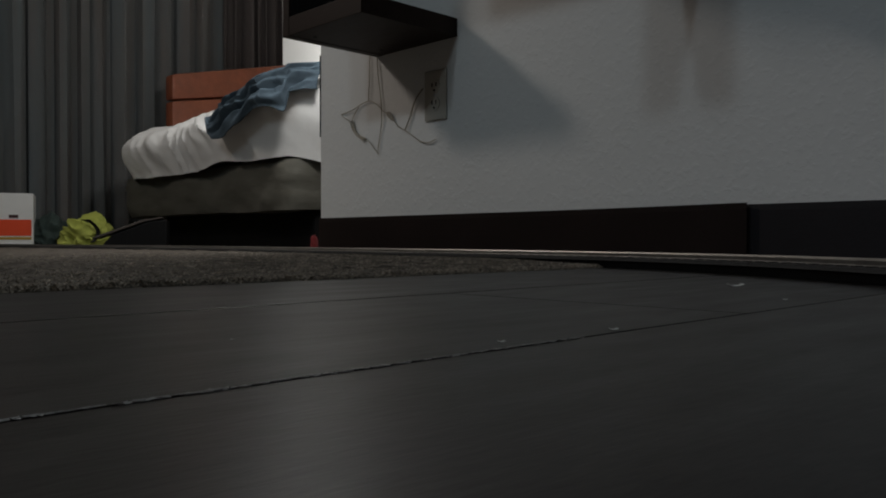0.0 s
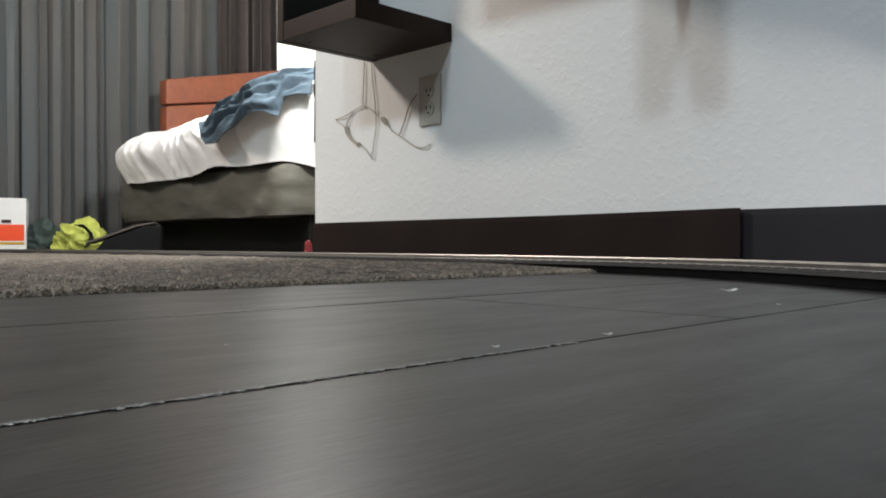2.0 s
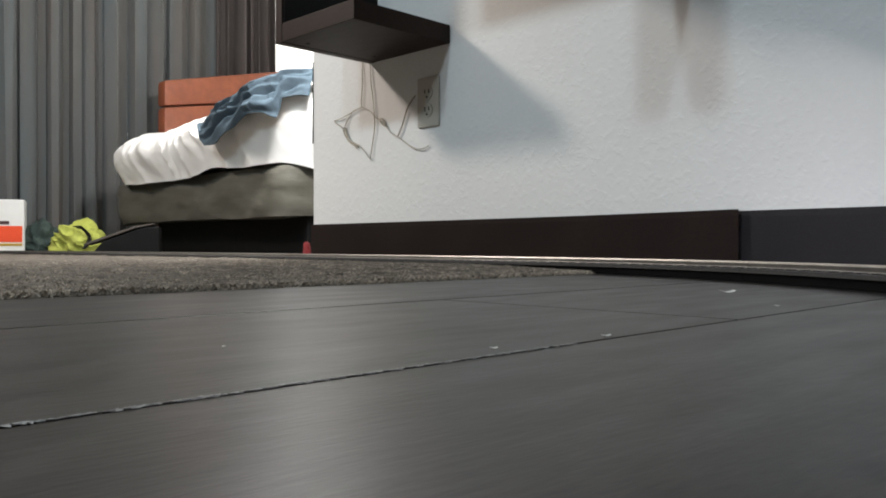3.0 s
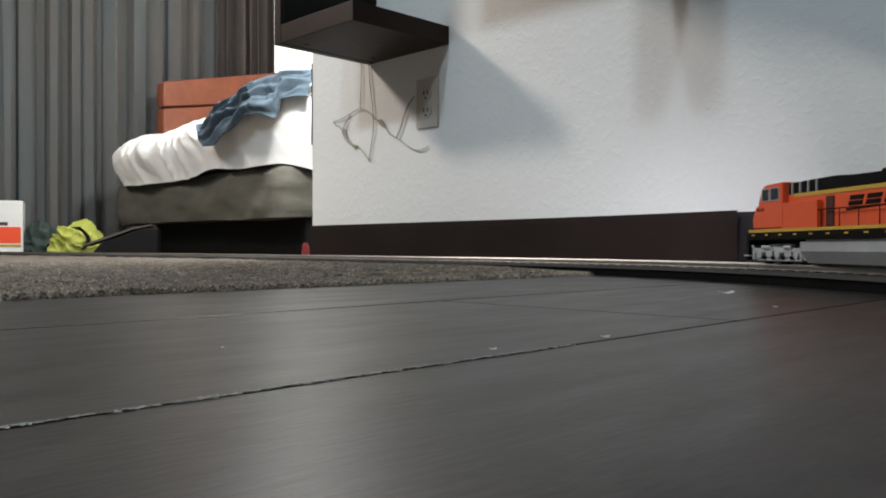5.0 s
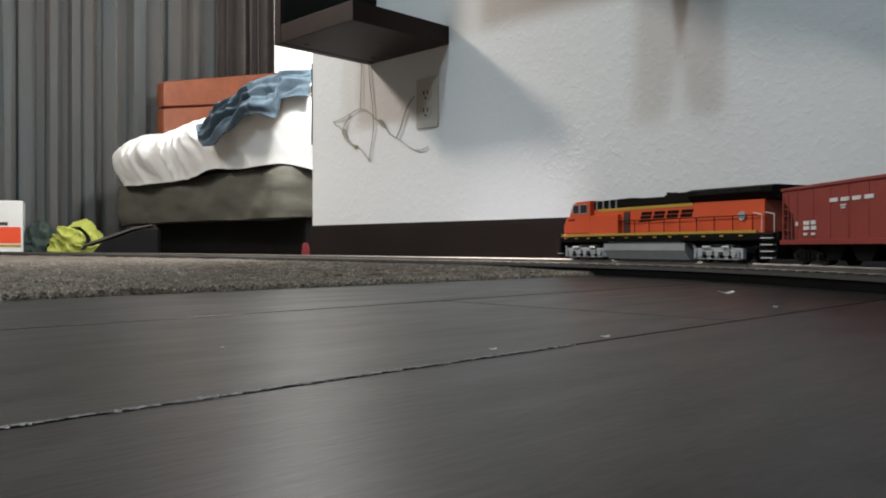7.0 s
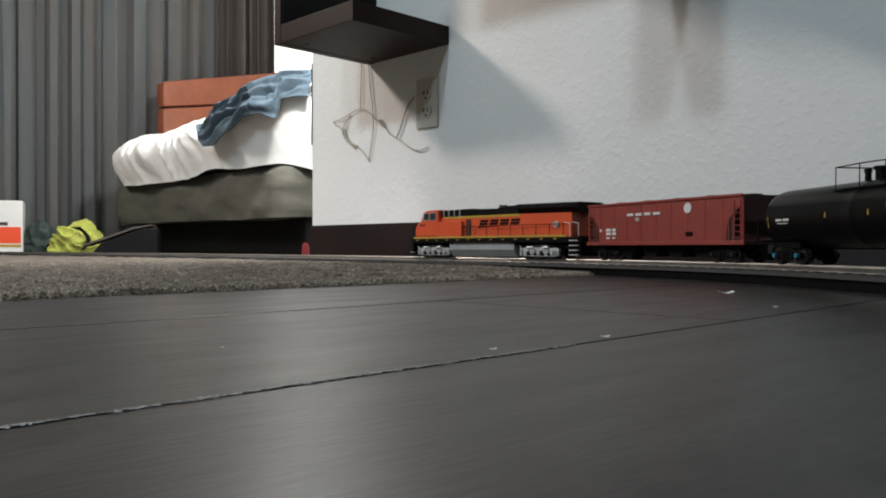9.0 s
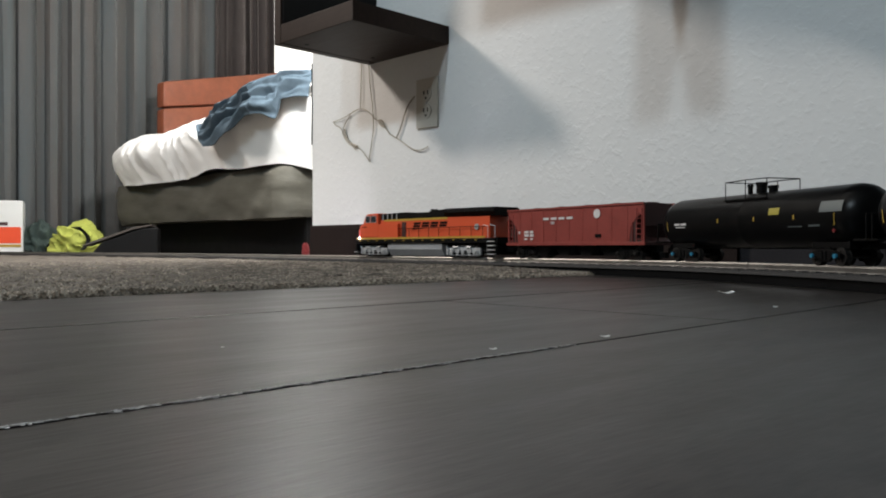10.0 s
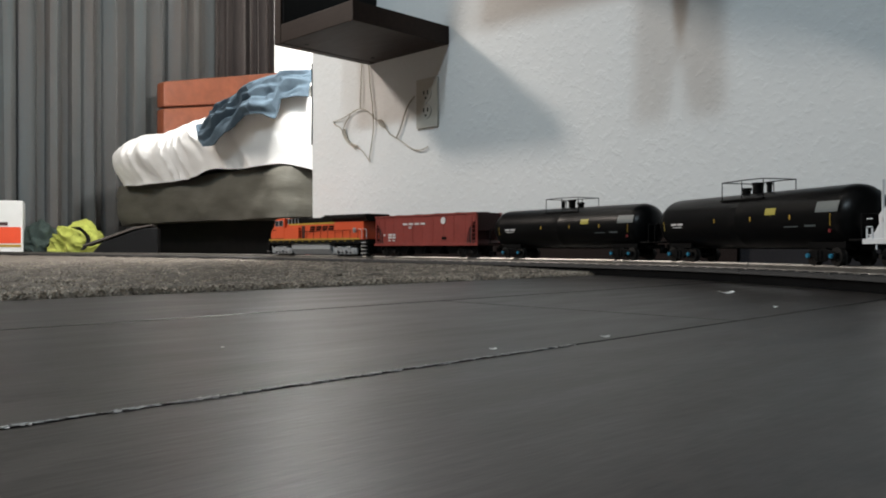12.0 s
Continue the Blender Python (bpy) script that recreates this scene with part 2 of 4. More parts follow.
def carpet_pile():
    """Standing yarn ends on the nearer carpet."""
    n = 110000
    x = CARPET_X + 0.008 - 1.2 * rng.random(n) ** 1.7
    foot = carpet_height(x)
    y = -0.25 + 1.5 * rng.random(n)
    h = 0.0006 + 0.0018 * rng.random(n)
    lean = rng.normal(0, 0.0026, (n, 2))
    ang = rng.random(n) * 6.283
    w = 0.0014 + 0.0013 * rng.random(n)
    v = np.zeros((n, 4, 3))
    for k in range(3):
        a = ang + k * 2.094
        v[:, k] = np.stack([x + w * np.cos(a), y + w * np.sin(a), foot - 0.0015], -1)
    v[:, 3] = np.stack([x + lean[:, 0], y + lean[:, 1], foot + h - 0.0005], -1)
    b = np.arange(n)[:, None] * 4
    f = np.concatenate([b + np.array([[0, 1, 3]]), b + np.array([[1, 2, 3]]), b + np.array([[2, 0, 3]])])
    me = bpy.data.meshes.new("carpet_pile")
    me.from_pydata(v.reshape(-1, 3).tolist(), [], f.tolist())
    me.materials.append(M["pile"])
    return tagged(new("carpet_pile", me), "short taupe yarn pile of the carpet", "carpet", kind="stuff")


def pile_material():
    m = mat("yarn", (0.30, 0.262, 0.22), 0.95, vary=0.45, scale=14, spec=0.1)
    n, l = m.node_tree.nodes, m.node_tree.links
    g = n.new("ShaderNodeNewGeometry")
    h = n.new("ShaderNodeHueSaturation")
    r = n.new("ShaderNodeMapRange")
    r.inputs["To Min"].default_value, r.inputs["To Max"].default_value = 0.45, 1.6
    l.new(g.outputs["Random Per Island"], r.inputs["Value"])
    l.new(r.outputs["Result"], h.inputs["Value"])
    b = n["Principled BSDF"]
    l.new(b.inputs["Base Color"].links[0].from_socket, h.inputs["Color"])
    l.new(h.outputs["Color"], b.inputs["Base Color"])
    return m


M["pile"] = pile_material()
carpet_pile()

# ---- wall shelf, desk, outlet, cord ----
def wall_shelf():
    x0, x1, y0, y1, z0 = -1.533, -1.255, 1.0, WALL_Y - 0.001, 0.497
    s = thing("wall_shelf", "dark espresso open cube shelf mounted on the wall", "shelf", at=((x0 + x1) / 2, y1, z0))
    c = Vector(s.location)
    def p(name, bm, m, label=""):
        bmesh.ops.translate(bm, verts=bm.verts, vec=-c)
        return part(name, bm, m, s, label)
    p("bottom_board", box(x0 + 0.0225, x1, y0, y1, z0, z0 + 0.041, 0.0012), M["woodface"])
    p("side_panel", box(x0 - 0.002, x0 + 0.0222, y0 - 0.001, y1, z0 - 0.001, z0 + 0.33, 0.0012), M["woodface"])
    p("side_lining", box(x0 + 0.0224, x0 + 0.027, y0 + 0.004, y1, z0 + 0.0415, z0 + 0.33), M["black"], "black inner face")
    for dx, dy in ((0.05, 0.05), (0.06, 0.235)):
        p("screw_cap", add_cyl(bmesh.new(), (x0 + dx, y0 + dy, z0 + 0.001), (x0 + dx, y0 + dy, z0 - 0.001), 0.005, 12), M["black"])
    return s


wall_shelf()


def desk():
    """A wall-hung worktop over the wall, above the view; its hanging support throws the two soft shadows."""
    d = thing("wall_desk", "dark wall-hung worktop with a hanging support panel", "desk", at=(0.1, WALL_Y - 0.001, 0.74))
    part("tabletop", box(-1.24, 1.2, -0.44, 0, 0.0, 0.035, 0.001), M["wood"], d)
    part("support_panel", box(-0.817, -0.760, -0.425, -0.135, -0.22, -0.0005, 0.002), M["woodface"], d)
    return d


def outlet():
    o = thing("wall_outlet", "ivory duplex power outlet on the wall under the shelf", "outlet", at=(-1.322, WALL_Y - 0.0005, 0.374))
    part("cover_plate", box(-0.035, 0.035, -0.006, 0, -0.057, 0.057, 0.002), M["ivory"], o)
    for z in (0.02, -0.02):
        r = part("receptacle", add_cyl(bmesh.new(), (0, -0.004, z), (0, -0.0085, z), 0.0165, 20), M["ivory"], o)
        for dx in (-0.0065, 0.0065):
            part("slot", box(dx - 0.0012, dx + 0.0012, -0.0095, -0.0082, z - 0.001, z + 0.008), M["black"], r)
        part("ground_hole", add_cyl(bmesh.new(), (0, -0.0082, z - 0.009), (0, -0.0095, z - 0.009), 0.0026, 10), M["black"], r)
    part("screw", add_cyl(bmesh.new(), (0, -0.005, 0), (0, -0.0072, 0), 0.003, 10), M["silver"], o)
    return o


def cord():
    """A thin loose cord that hangs out below the shelf and hooks back up."""
    drop = [(-1.534, 0.520), (-1.526, 0.451), (-1.518, 0.409), (-1.513, 0.367), (-1.510, 0.336), (-1.521, 0.302), (-1.528, 0.256)]
    over = [(-1.678, 0.370), (-1.634, 0.372), (-1.592, 0.387), (-1.559, 0.392), (-1.526, 0.377), (-1.510, 0.359), (-1.487, 0.349), (-1.472, 0.337), (-1.450, 0.314)]
    outer = [(-1.678, 0.370), (-1.668, 0.361), (-1.639, 0.350), (-1.633, 0.328), (-1.604, 0.301), (-1.567, 0.293), (-1.541, 0.271), (-1.528, 0.256)]
    inner = [(-1.605, 0.381), (-1.636, 0.352), (-1.626, 0.322), (-1.598, 0.305), (-1.580, 0.288)]
    bundle = [(-1.630, 0.346), (-1.620, 0.320), (-1.596, 0.303), (-1.574, 0.297)]
    tail = [(-1.450, 0.314), (-1.426, 0.304), (-1.404, 0.291), (-1.368, 0.270), (-1.336, 0.266), (-1.321, 0.274)]
    hook = [(-1.367, 0.395), (-1.386, 0.377), (-1.400, 0.354), (-1.411, 0.326), (-1.426, 0.304)]
    strand = [(-1.561, 0.520), (-1.559, 0.430), (-1.565, 0.399), (-1.562, 0.391)]
    knot = [(-1.497, 0.352), (-1.486, 0.356), (-1.474, 0.345), (-1.468, 0.333), (-1.480, 0.337), (-1.494, 0.348)]
    def curve(pts, name, r):
        cu = bpy.data.curves.new(name, "CURVE")
        cu.dimensions, cu.bevel_depth, cu.bevel_resolution, cu.resolution_u = "3D", r, 2, 8
        sp = cu.splines.new("NURBS")
        sp.points.add(len(pts) - 1)
        sp.order_u, sp.use_endpoint_u = 3, True
        for i, (x, z) in enumerate(pts):
            sp.points[i].co = (x, WALL_Y - 0.003 - 0.004 * abs(math.sin(i * 1.3)), z, 1)
        cu.materials.append(M["cord"])
        return new(name, cu)
    c = tagged(curve(drop, "power_cord", 0.00125), "thin clear-grey cord looped loosely against the wall", "cord")
    for nm, pp, r in (("loop", over, 0.00125), ("loop", outer, 0.00125), ("loop", inner, 0.00125), ("tie_wrap", bundle, 0.0024), ("tail", tail, 0.00125),
                      ("plug_end", hook, 0.0017), ("strand", strand, 0.0012), ("knot", knot, 0.0018)):
        curve(pp, nm, r).parent = c


desk()
outlet()
cord()


# ---- sleeping area ----
def fold_noise(x, y, z, s):
    return noise.noise(Vector((x * s, y * s, z * s)))


def curtain(name, y0, y1, x, material, label, folds, amp=0.034):
    def f(u, v):
        y = y0 + (y1 - y0) * u
        z = 0.012 + 2.36 * v
        w = u * folds * 2 * math.pi + 1.4 * math.sin(u * 9.1) + 2.2 * noise.noise(Vector((u * folds * 0.45, 0.5, v * 0.4))) + 0.5 * noise.noise(Vector((u * 14, v * 1.2, 3)))
        d = math.sin(w) + 0.35 * math.sin(2.3 * w + 1)
        return (x + amp * d * (1 - 0.25 * v), y + 0.012 * math.cos(w * 1.7), z)
    c = part(name, grid(260, 14, f), material, smooth=True)
    s = c.modifiers.new("thick", "SOLIDIFY")
    s.thickness = 0.003
    return tagged(c, label, "curtain")


curtain("curtain", -1.2, 2.52, -4.55, M["curtain"], "long grey pleated curtain hanging to the carpet", 30)
curtain("curtain", 2.49, 2.92, -4.50, M["curtain_shaded"], "brown pleated curtain panel at the window's edge, darkened for shade", 6)


def rounded(s, hx, hy, r):
    """A rounded rectangle walked at an even pace: the place at s in 0..1 and the way out."""
    runs = [2 * (hx - r), math.pi * r / 2, 2 * (hy - r), math.pi * r / 2] * 2
    d = (s % 1.0) * sum(runs)
    k = 0
    while k < 7 and d > runs[k]:
        d -= runs[k]
        k += 1
    turn = Matrix.Rotation(-math.pi / 2 * (k // 2), 2)
    a, b = (hx, hy) if (k // 2) % 2 == 0 else (hy, hx)
    if k % 2 == 0:
        p, n = Vector((-(a - r) + d, b)), Vector((0, 1))
    else:
        w = d / r
        n = Vector((math.sin(w), math.cos(w)))
        p = Vector((a - r, b - r)) + n * r
    p, n = turn @ p, turn @ n
    return p.x, p.y, n.x, n.y


def bed():
    b = thing("bed", "unmade bed with white linen on a grey box spring", "bed", at=(-3.0, 2.6, 0))
    def p(name, bm, m, label="", smooth=False):
        bmesh.ops.translate(bm, verts=bm.verts, vec=(3.0, -2.6, 0))
        return part(name, bm, m, b, label, smooth)
    x0, x1, y0, y1 = -4.02, -2.58, 1.72, 3.70
    p("base", box(x0 + 0.12, x1 - 0.02, y0 + 0.12, y1, CARPET_Z, 0.165, 0.01), M["black"], "black bed base")

    def wrap(z0, z1, out, sag, seed, r, nz=14, n=260):
        """A soft slab: a rounded outline with bulging, wrinkled sides."""
        bm = bmesh.new()
        loops = []
        def rim(s, o):
            bx, by, nx_, ny_ = rounded(s, (x1 - x0) / 2 + 0.05, (y1 - y0) / 2, 0.07)
            return (x0 + x1) / 2 - 0.05 + bx + o * nx_, (y0 + y1) / 2 + by + o * ny_
        for j in range(nz + 1):
            v = j / nz
            o = out * (1 - abs(2 * v - 1) ** r)
            if v > 0.85:
                o -= 0.05 * ((v - 0.85) / 0.15) ** 2
            row = []
            for i in range(n):
                s = i / n
                x, y = rim(s, o)
                w = sag * fold_noise(x + seed, y, z0 + v * 0.4, 5.0) + sag * 0.6 * fold_noise(x * 2, y * 2 + seed, v, 6.0)
                nx_, ny_ = rim(s, o + w)
                row.append(bm.verts.new((nx_, ny_, z0 + (z1 - z0) * v + 0.5 * sag * fold_noise(x, y, seed, 3.0) * (1 if 0 < v else 1.5))))
            loops.append(row)
        for a_, b_ in zip(loops, loops[1:]):
            for i in range(n):
                bm.faces.new((a_[i], a_[(i + 1) % n], b_[(i + 1) % n], b_[i]))
        bm.faces.new(loops[-1])
        bm.faces.new(list(reversed(loops[0])))
        bmesh.ops.triangulate(bm, faces=[f for f in bm.faces if len(f.verts) > 4])
        return bm

    p("box_spring", wrap(0.155, 0.375, 0.012, 0.018, 2.0, 4, 10), M["boxspring"], "grey-green covered box spring", True)

    def duvet():
        """The heaped linen: a lumpy cushion whose hem hangs over the box spring."""
        n, nz = 560, 60
        bm = bmesh.new()
        loops = []
        for j in range(nz + 1):
            v = j / nz
            row = []
            for i in range(n):
                bx, by, ux, uy = rounded(i / n, (x1 - x0) / 2 + 0.035, (y1 - y0) / 2 + 0.05, 0.20)
                q = min(1, v / 0.72)
                inset = 0.15 * max(0, (q - 0.35) / 0.65) ** 2.2 - 0.05 * math.sin(min(1, q * 1.4) * math.pi) + 0.0
                k = 1 if v <= 0.72 else max(0.02, 1 - ((v - 0.72) / 0.28) ** 1.1)
                left = max(0, -ux)
                inset += left * (0.012 * (1 - q) ** 2 + 0.10 * max(0, q - 0.45) ** 2 - 0.012 * math.sin(q * math.pi))
                x = (x0 + x1) / 2 + (bx - inset * ux) * k
                y = (y0 + y1) / 2 + (by - inset * uy) * k
                t = max(0, min(1, (x - x0) / (x1 - x0)))
                top = 0.575 + 0.06 * t + 0.085 * max(0, (t - 0.55) / 0.45) + 0.03 * fold_noise(x, y, 1.0, 2.6)
                top -= 0.06 * max(0, (0.13 - t) / 0.13) ** 2
                hem = 0.345 - 0.012 * math.sin(t * 4.6) + 0.022 * math.exp(-((t - 0.70) / 0.07) ** 2) + 0.014 * max(0, (t - 0.90) / 0.10) + 0.008 * fold_noise(x, y, 9.0, 5.0)
                hem -= 0.28 * max(0, min(0.12, y - y0)) * max(0, (t - 0.93) / 0.07)
                z = hem + (top - hem) * math.sin(q * math.pi / 2) ** 0.9
                slant = x + 0.35 * z + 0.08 * fold_noise(x, y, z, 3.0)
                ridge = 1 - abs(fold_noise(slant * 3.4, y * 0.6, z * 0.45, 3.4)) * 2.4
                calm = min(1, t / 0.3) ** 2
                w = 0.036 * calm * (1 - 0.8 * t) * ridge * math.sin(min(1, q + 0.25) * math.pi) + 0.012 * (0.3 + 0.7 * calm) * (1 - 0.9 * t) * fold_noise(x * 3.2, y * 3.2, z * 1.6, 4) + 0.0045 * math.sin(62 * slant + 7 * fold_noise(x, y, z, 4.0)) * math.sin(q * math.pi) * max(0, 1 - 1.4 * t) * min(1, t / 0.12) ** 2 + 0.005 * (1 - 0.7 * t) * (1 - 2 * abs(fold_noise(x * 7 + z * 2, y * 7, z * 5, 3)))
                crease = 1 - abs(math.sin(24 * (x + 0.55 * (z - 0.4)) + 3.5 * fold_noise(x, y, z, 2.5)))
                w -= 0.0055 * crease ** 4 * calm * max(0, 1 - t / 0.75) * math.sin(min(1, q * 1.1) * math.pi)
                bunch = math.exp(-((t - 0.60 - 0.25 * (0.5 - q)) / 0.075) ** 2) * math.sin(min(1, q * 1.25) * math.pi)
                w += bunch * (0.016 * math.sin(46 * slant + 30 * (z - 0.4) + 5 * fold_noise(x, y, z, 6.0)) + 0.012 * (0.5 - 2 * abs(fold_noise(x * 5, y * 5, z * 5, 3.1))))
                row.append(bm.verts.new((x + ux * w, y + uy * w, z + (0.4 * w if v > 0 else 0))))
            loops.append(row)
        for a_, b_ in zip(loops, loops[1:]):
            for i in range(n):
                bm.faces.new((a_[i], a_[(i + 1) % n], b_[(i + 1) % n], b_[i]))
        bm.faces.new(loops[-1])
        bmesh.ops.triangulate(bm, faces=[f for f in bm.faces if len(f.verts) > 4])
        return bm
    p("duvet", duvet(), M["sheet"], "rumpled white duvet", True)
    return b


bed()


def heap(name, label, category, at, size, material, seed, n=64, rough=0.35, flat=0.35):
    """A crumpled heap of cloth with folds, resting on the carpet."""
    bm = bmesh.new()
    bmesh.ops.create_icosphere(bm, subdivisions=5, radius=1)
    for v in bm.verts:
        c = v.co.copy()
        k = 0.9 + rough * fold_noise(c.x + seed, c.y, c.z, 1.3) + rough * 0.9 * (0.4 - abs(fold_noise(c.x + c.z, c.y + seed, c.z, 2.2))) + 0.10 * (0.3 - abs(fold_noise(c.x, c.y, c.z + seed, 5.0)))
        c = c * k
        v.co = Vector((c.x * size[0], c.y * size[1], max(c.z, -flat) * size[2]))
    lo = min(v.co.z for v in bm.verts)
    for v in bm.verts:
        v.co.z -= lo
    ob = part(name, bm, material, smooth=True)
    ob.location = at
    return tagged(ob, label, category)


def from_view(px, d, z):
    """A place in the room from its bearing r = across / depth and depth d."""
    return (0.70711 * d * (px - 1), 0.70711 * d * (px + 1), z)


def headboard():
    """A padded board standing along the bed's far side, its top edge rising away."""
    a = thing("headboard", "rust-orange padded vinyl headboard with a stitched crease", "headboard", at=(-4.27, 2.36, CARPET_Z))
    def pad(z0, z1, z2, z3):
        bm = bmesh.new()
        pts = [(-0.33, z0), (0.62, z1), (0.62, z3), (-0.33, z2)]
        add_prism(bm, pts, -0.045, 0.045, 0.02)
        bmesh.ops.rotate(bm, cent=(0, 0, 0), matrix=Matrix.Rotation(radians(90), 3, "Z"), verts=bm.verts)
        return bm
    part("lower_cushion", pad(0.0, 0.0, 0.805, 0.965), M["leather"], a, smooth=True)
    part("upper_cushion", pad(0.812, 0.972, 0.955, 1.165), M["leather"], a, smooth=True)


headboard()


def blue_cloth():
    """A blue garment draped from the top of the linen down its front."""
    def lerp(u, keys):
        for (a, va), (b, vb) in zip(keys, keys[1:]):
            if u <= b:
                return va + (vb - va) * (u - a) / (b - a)
        return keys[-1][1]
    def f(u, v):
        x = -2.965 + 0.625 * u
        zb = lerp(u, ((0, 0.53), (0.03, 0.466), (0.10, 0.437), (0.25, 0.447), (0.43, 0.480), (0.57, 0.526), (0.68, 0.533), (0.775, 0.522), (0.80, 0.590), (1.0, 0.610)))
        zt = lerp(u, ((0, 0.546), (0.10, 0.592), (0.28, 0.614), (0.56, 0.664), (0.69, 0.692), (0.80, 0.704), (1.0, 0.722)))
        y = 1.572
        if x > -2.60:
            y += 0.75 * (x + 2.60)
            x = -2.57 + 0.40 * (x + 2.60)
        q = min(1, v / 0.72)
        back = max(0, (v - 0.60) / 0.40)
        z = zb + (zt - zb) * q ** 0.9 + 0.01 * back
        y += 0.05 * q * q + 0.16 * back ** 1.3
        k = 1.15 * v - 0.75 * u + 0.25 * fold_noise(u * 2.2, v * 2.2, 0.7, 1.3)
        edge = min(1, 6 * u, 6 * (1 - u)) * min(1, 0.25 + 4 * v)
        long_fold = 0.5 + 0.5 * math.sin(15 * k)
        fold = edge * (0.026 * long_fold ** 2 + 0.009 * math.sin(34 * k + 3 * u) + 0.016 * fold_noise(u * 5, v * 4, 1.7, 1.4) + 0.010 * (0.5 - 2 * abs(fold_noise(u * 8 - v * 3, v * 5 + u * 3, 4.0, 1.1))))
        return (x + 0.25 * fold, y - 1.2 * fold - 0.012, z + 0.5 * fold * q * (1 - q) * 4 * (1 - back) + 0.005 * math.sin(u * 23) * (1 - q))
    c = part("blue_garment", grid(150, 80, f), M["denim"], smooth=True)
    m = c.modifiers.new("thick", "SOLIDIFY")
    m.thickness = 0.004
    return tagged(c, "crumpled blue cotton garment draped over the bed linen", "garment")


blue_cloth()
heap("safety_vest", "crumpled hi-vis yellow safety vest lying on the carpet", "vest", from_view(-0.459, 3.9, CARPET_Z), (0.140, 0.120, 0.110), M["hivis"], 3.1, rough=0.5)
heap("green_cloth", "dark green cloth bundle on the carpet", "cloth", from_view(-0.506, 4.0, CARPET_Z), (0.11, 0.11, 0.12), M["darkgreen"], 8.3)


def carton():
    c = thing("carton", "white carton with a broad red-orange band standing on the carpet", "carton", at=from_view(-0.556, 3.90, CARPET_Z))
    c.rotation_euler = (0, 0, radians(70))
    part("carton_body", box(-0.07, 0.105, -0.11, 0.11, 0, 0.257, 0.004), M["card"], c)
    part("red_band", box(-0.069, 0.096, -0.1122, -0.109, 0.052, 0.130), M["red"], c)
    part("lower_band", box(-0.069, 0.096, -0.1126, -0.1095, 0.034, 0.046), M["yellow"], c)
    part("flap_tab", box(0.0, 0.040, -0.1135, -0.1095, 0.138, 0.153), M["oxide_dark"], c)


carton()


def bag():
    b = thing("bag", "flat black bag with a brown flap lying by the bed base", "bag", at=from_view(-0.405, 3.25, CARPET_Z))
    b.rotation_euler = (0, 0, radians(62))
    part("bag_body", add_prism(bmesh.new(), [(-0.10, 0.0), (0.15, 0.0), (0.15, 0.112), (0.09, 0.108), (-0.06, 0.050)], -0.12, 0.12, 0.006), M["black"], b)
    part("flap", add_prism(bmesh.new(), [(-0.125, 0.036), (-0.06, 0.058), (0.06, 0.104), (0.13, 0.119), (0.128, 0.124), (0.058, 0.112), (-0.064, 0.066), (-0.127, 0.042)], -0.125, 0.125, 0.00125), M["flap"], b, "grey-brown flap")


def vest_strap():
    """Dark straps that lie across the vest, as one loose belt."""
    v = bpy.data.objects["safety_vest"]
    def f(u, w):
        a = -1.0 + 2.4 * u
        return (0.055 * math.cos(a) + 0.018 * (w - 0.5) + 0.026, -0.145 + 0.012 * math.sin(3 * u), 0.02 + 0.11 * u)
    for dx in (-0.045, 0.012):
        bm = grid(10, 2, f)
        st = part("strap", bm, M["black"], v, "black strap")
        st.location = (dx, 0, 0)
        st.rotation_euler = (0, 0, radians(55))
        m = st.modifiers.new("thick", "SOLIDIFY")
        m.thickness = 0.006


bag()
vest_strap()
ob = heap("red_toy", "small red plastic piece beside the bed base", "toy", from_view(-0.172, 2.85, CARPET_Z), (0.010, 0.016, 0.036), M["crimson"], 5.0)

# ---- track ----
X0, TRACK_Y = -0.9285, 1.0736
SKEW, BEND = 0.075, radians(60)
R_WIDE, WIDE, R_TIGHT, FAR = 1.516, 0.359, 1.07, 1.15
RAIL_Z = 0.0235


def arc(p, a, r, length):
    """The end of an arc that starts at p and turns towards the room; a is the angle off the straight."""
    b = a + length / r
    return p + Vector((r * (math.sin(b) - math.sin(a)), r * (math.cos(b) - math.cos(a)), 0)), b


def path(s):
    """Place and heading on the track's centre line; s runs from the curve's end along the straight."""
    p = Vector((X0, TRACK_Y, 0))
    if s >= 0:
        p = p + Vector((-math.cos(SKEW), math.sin(SKEW), 0)) * min(s, FAR)
        b = SKEW - min(max(0, s - FAR), 0.42) / 3.0
        p = p + 3.0 * Vector((math.sin(b) - math.sin(SKEW), math.cos(b) - math.cos(SKEW), 0))
        return p + Vector((-math.cos(b), math.sin(b), 0)) * max(0, s - FAR - 0.42), math.pi - b
    s = -s
    p, a = arc(p, SKEW, R_WIDE, min(s, WIDE))
    tight = R_TIGHT * (BEND - SKEW - WIDE / R_WIDE)
    if s > WIDE:
        p, a = arc(p, a, R_TIGHT, min(s - WIDE, tight))
    rest = s - WIDE - tight
    if rest > 0:
        p = p + Vector((math.cos(a), -math.sin(a), 0)) * rest
    return p, math.pi - a


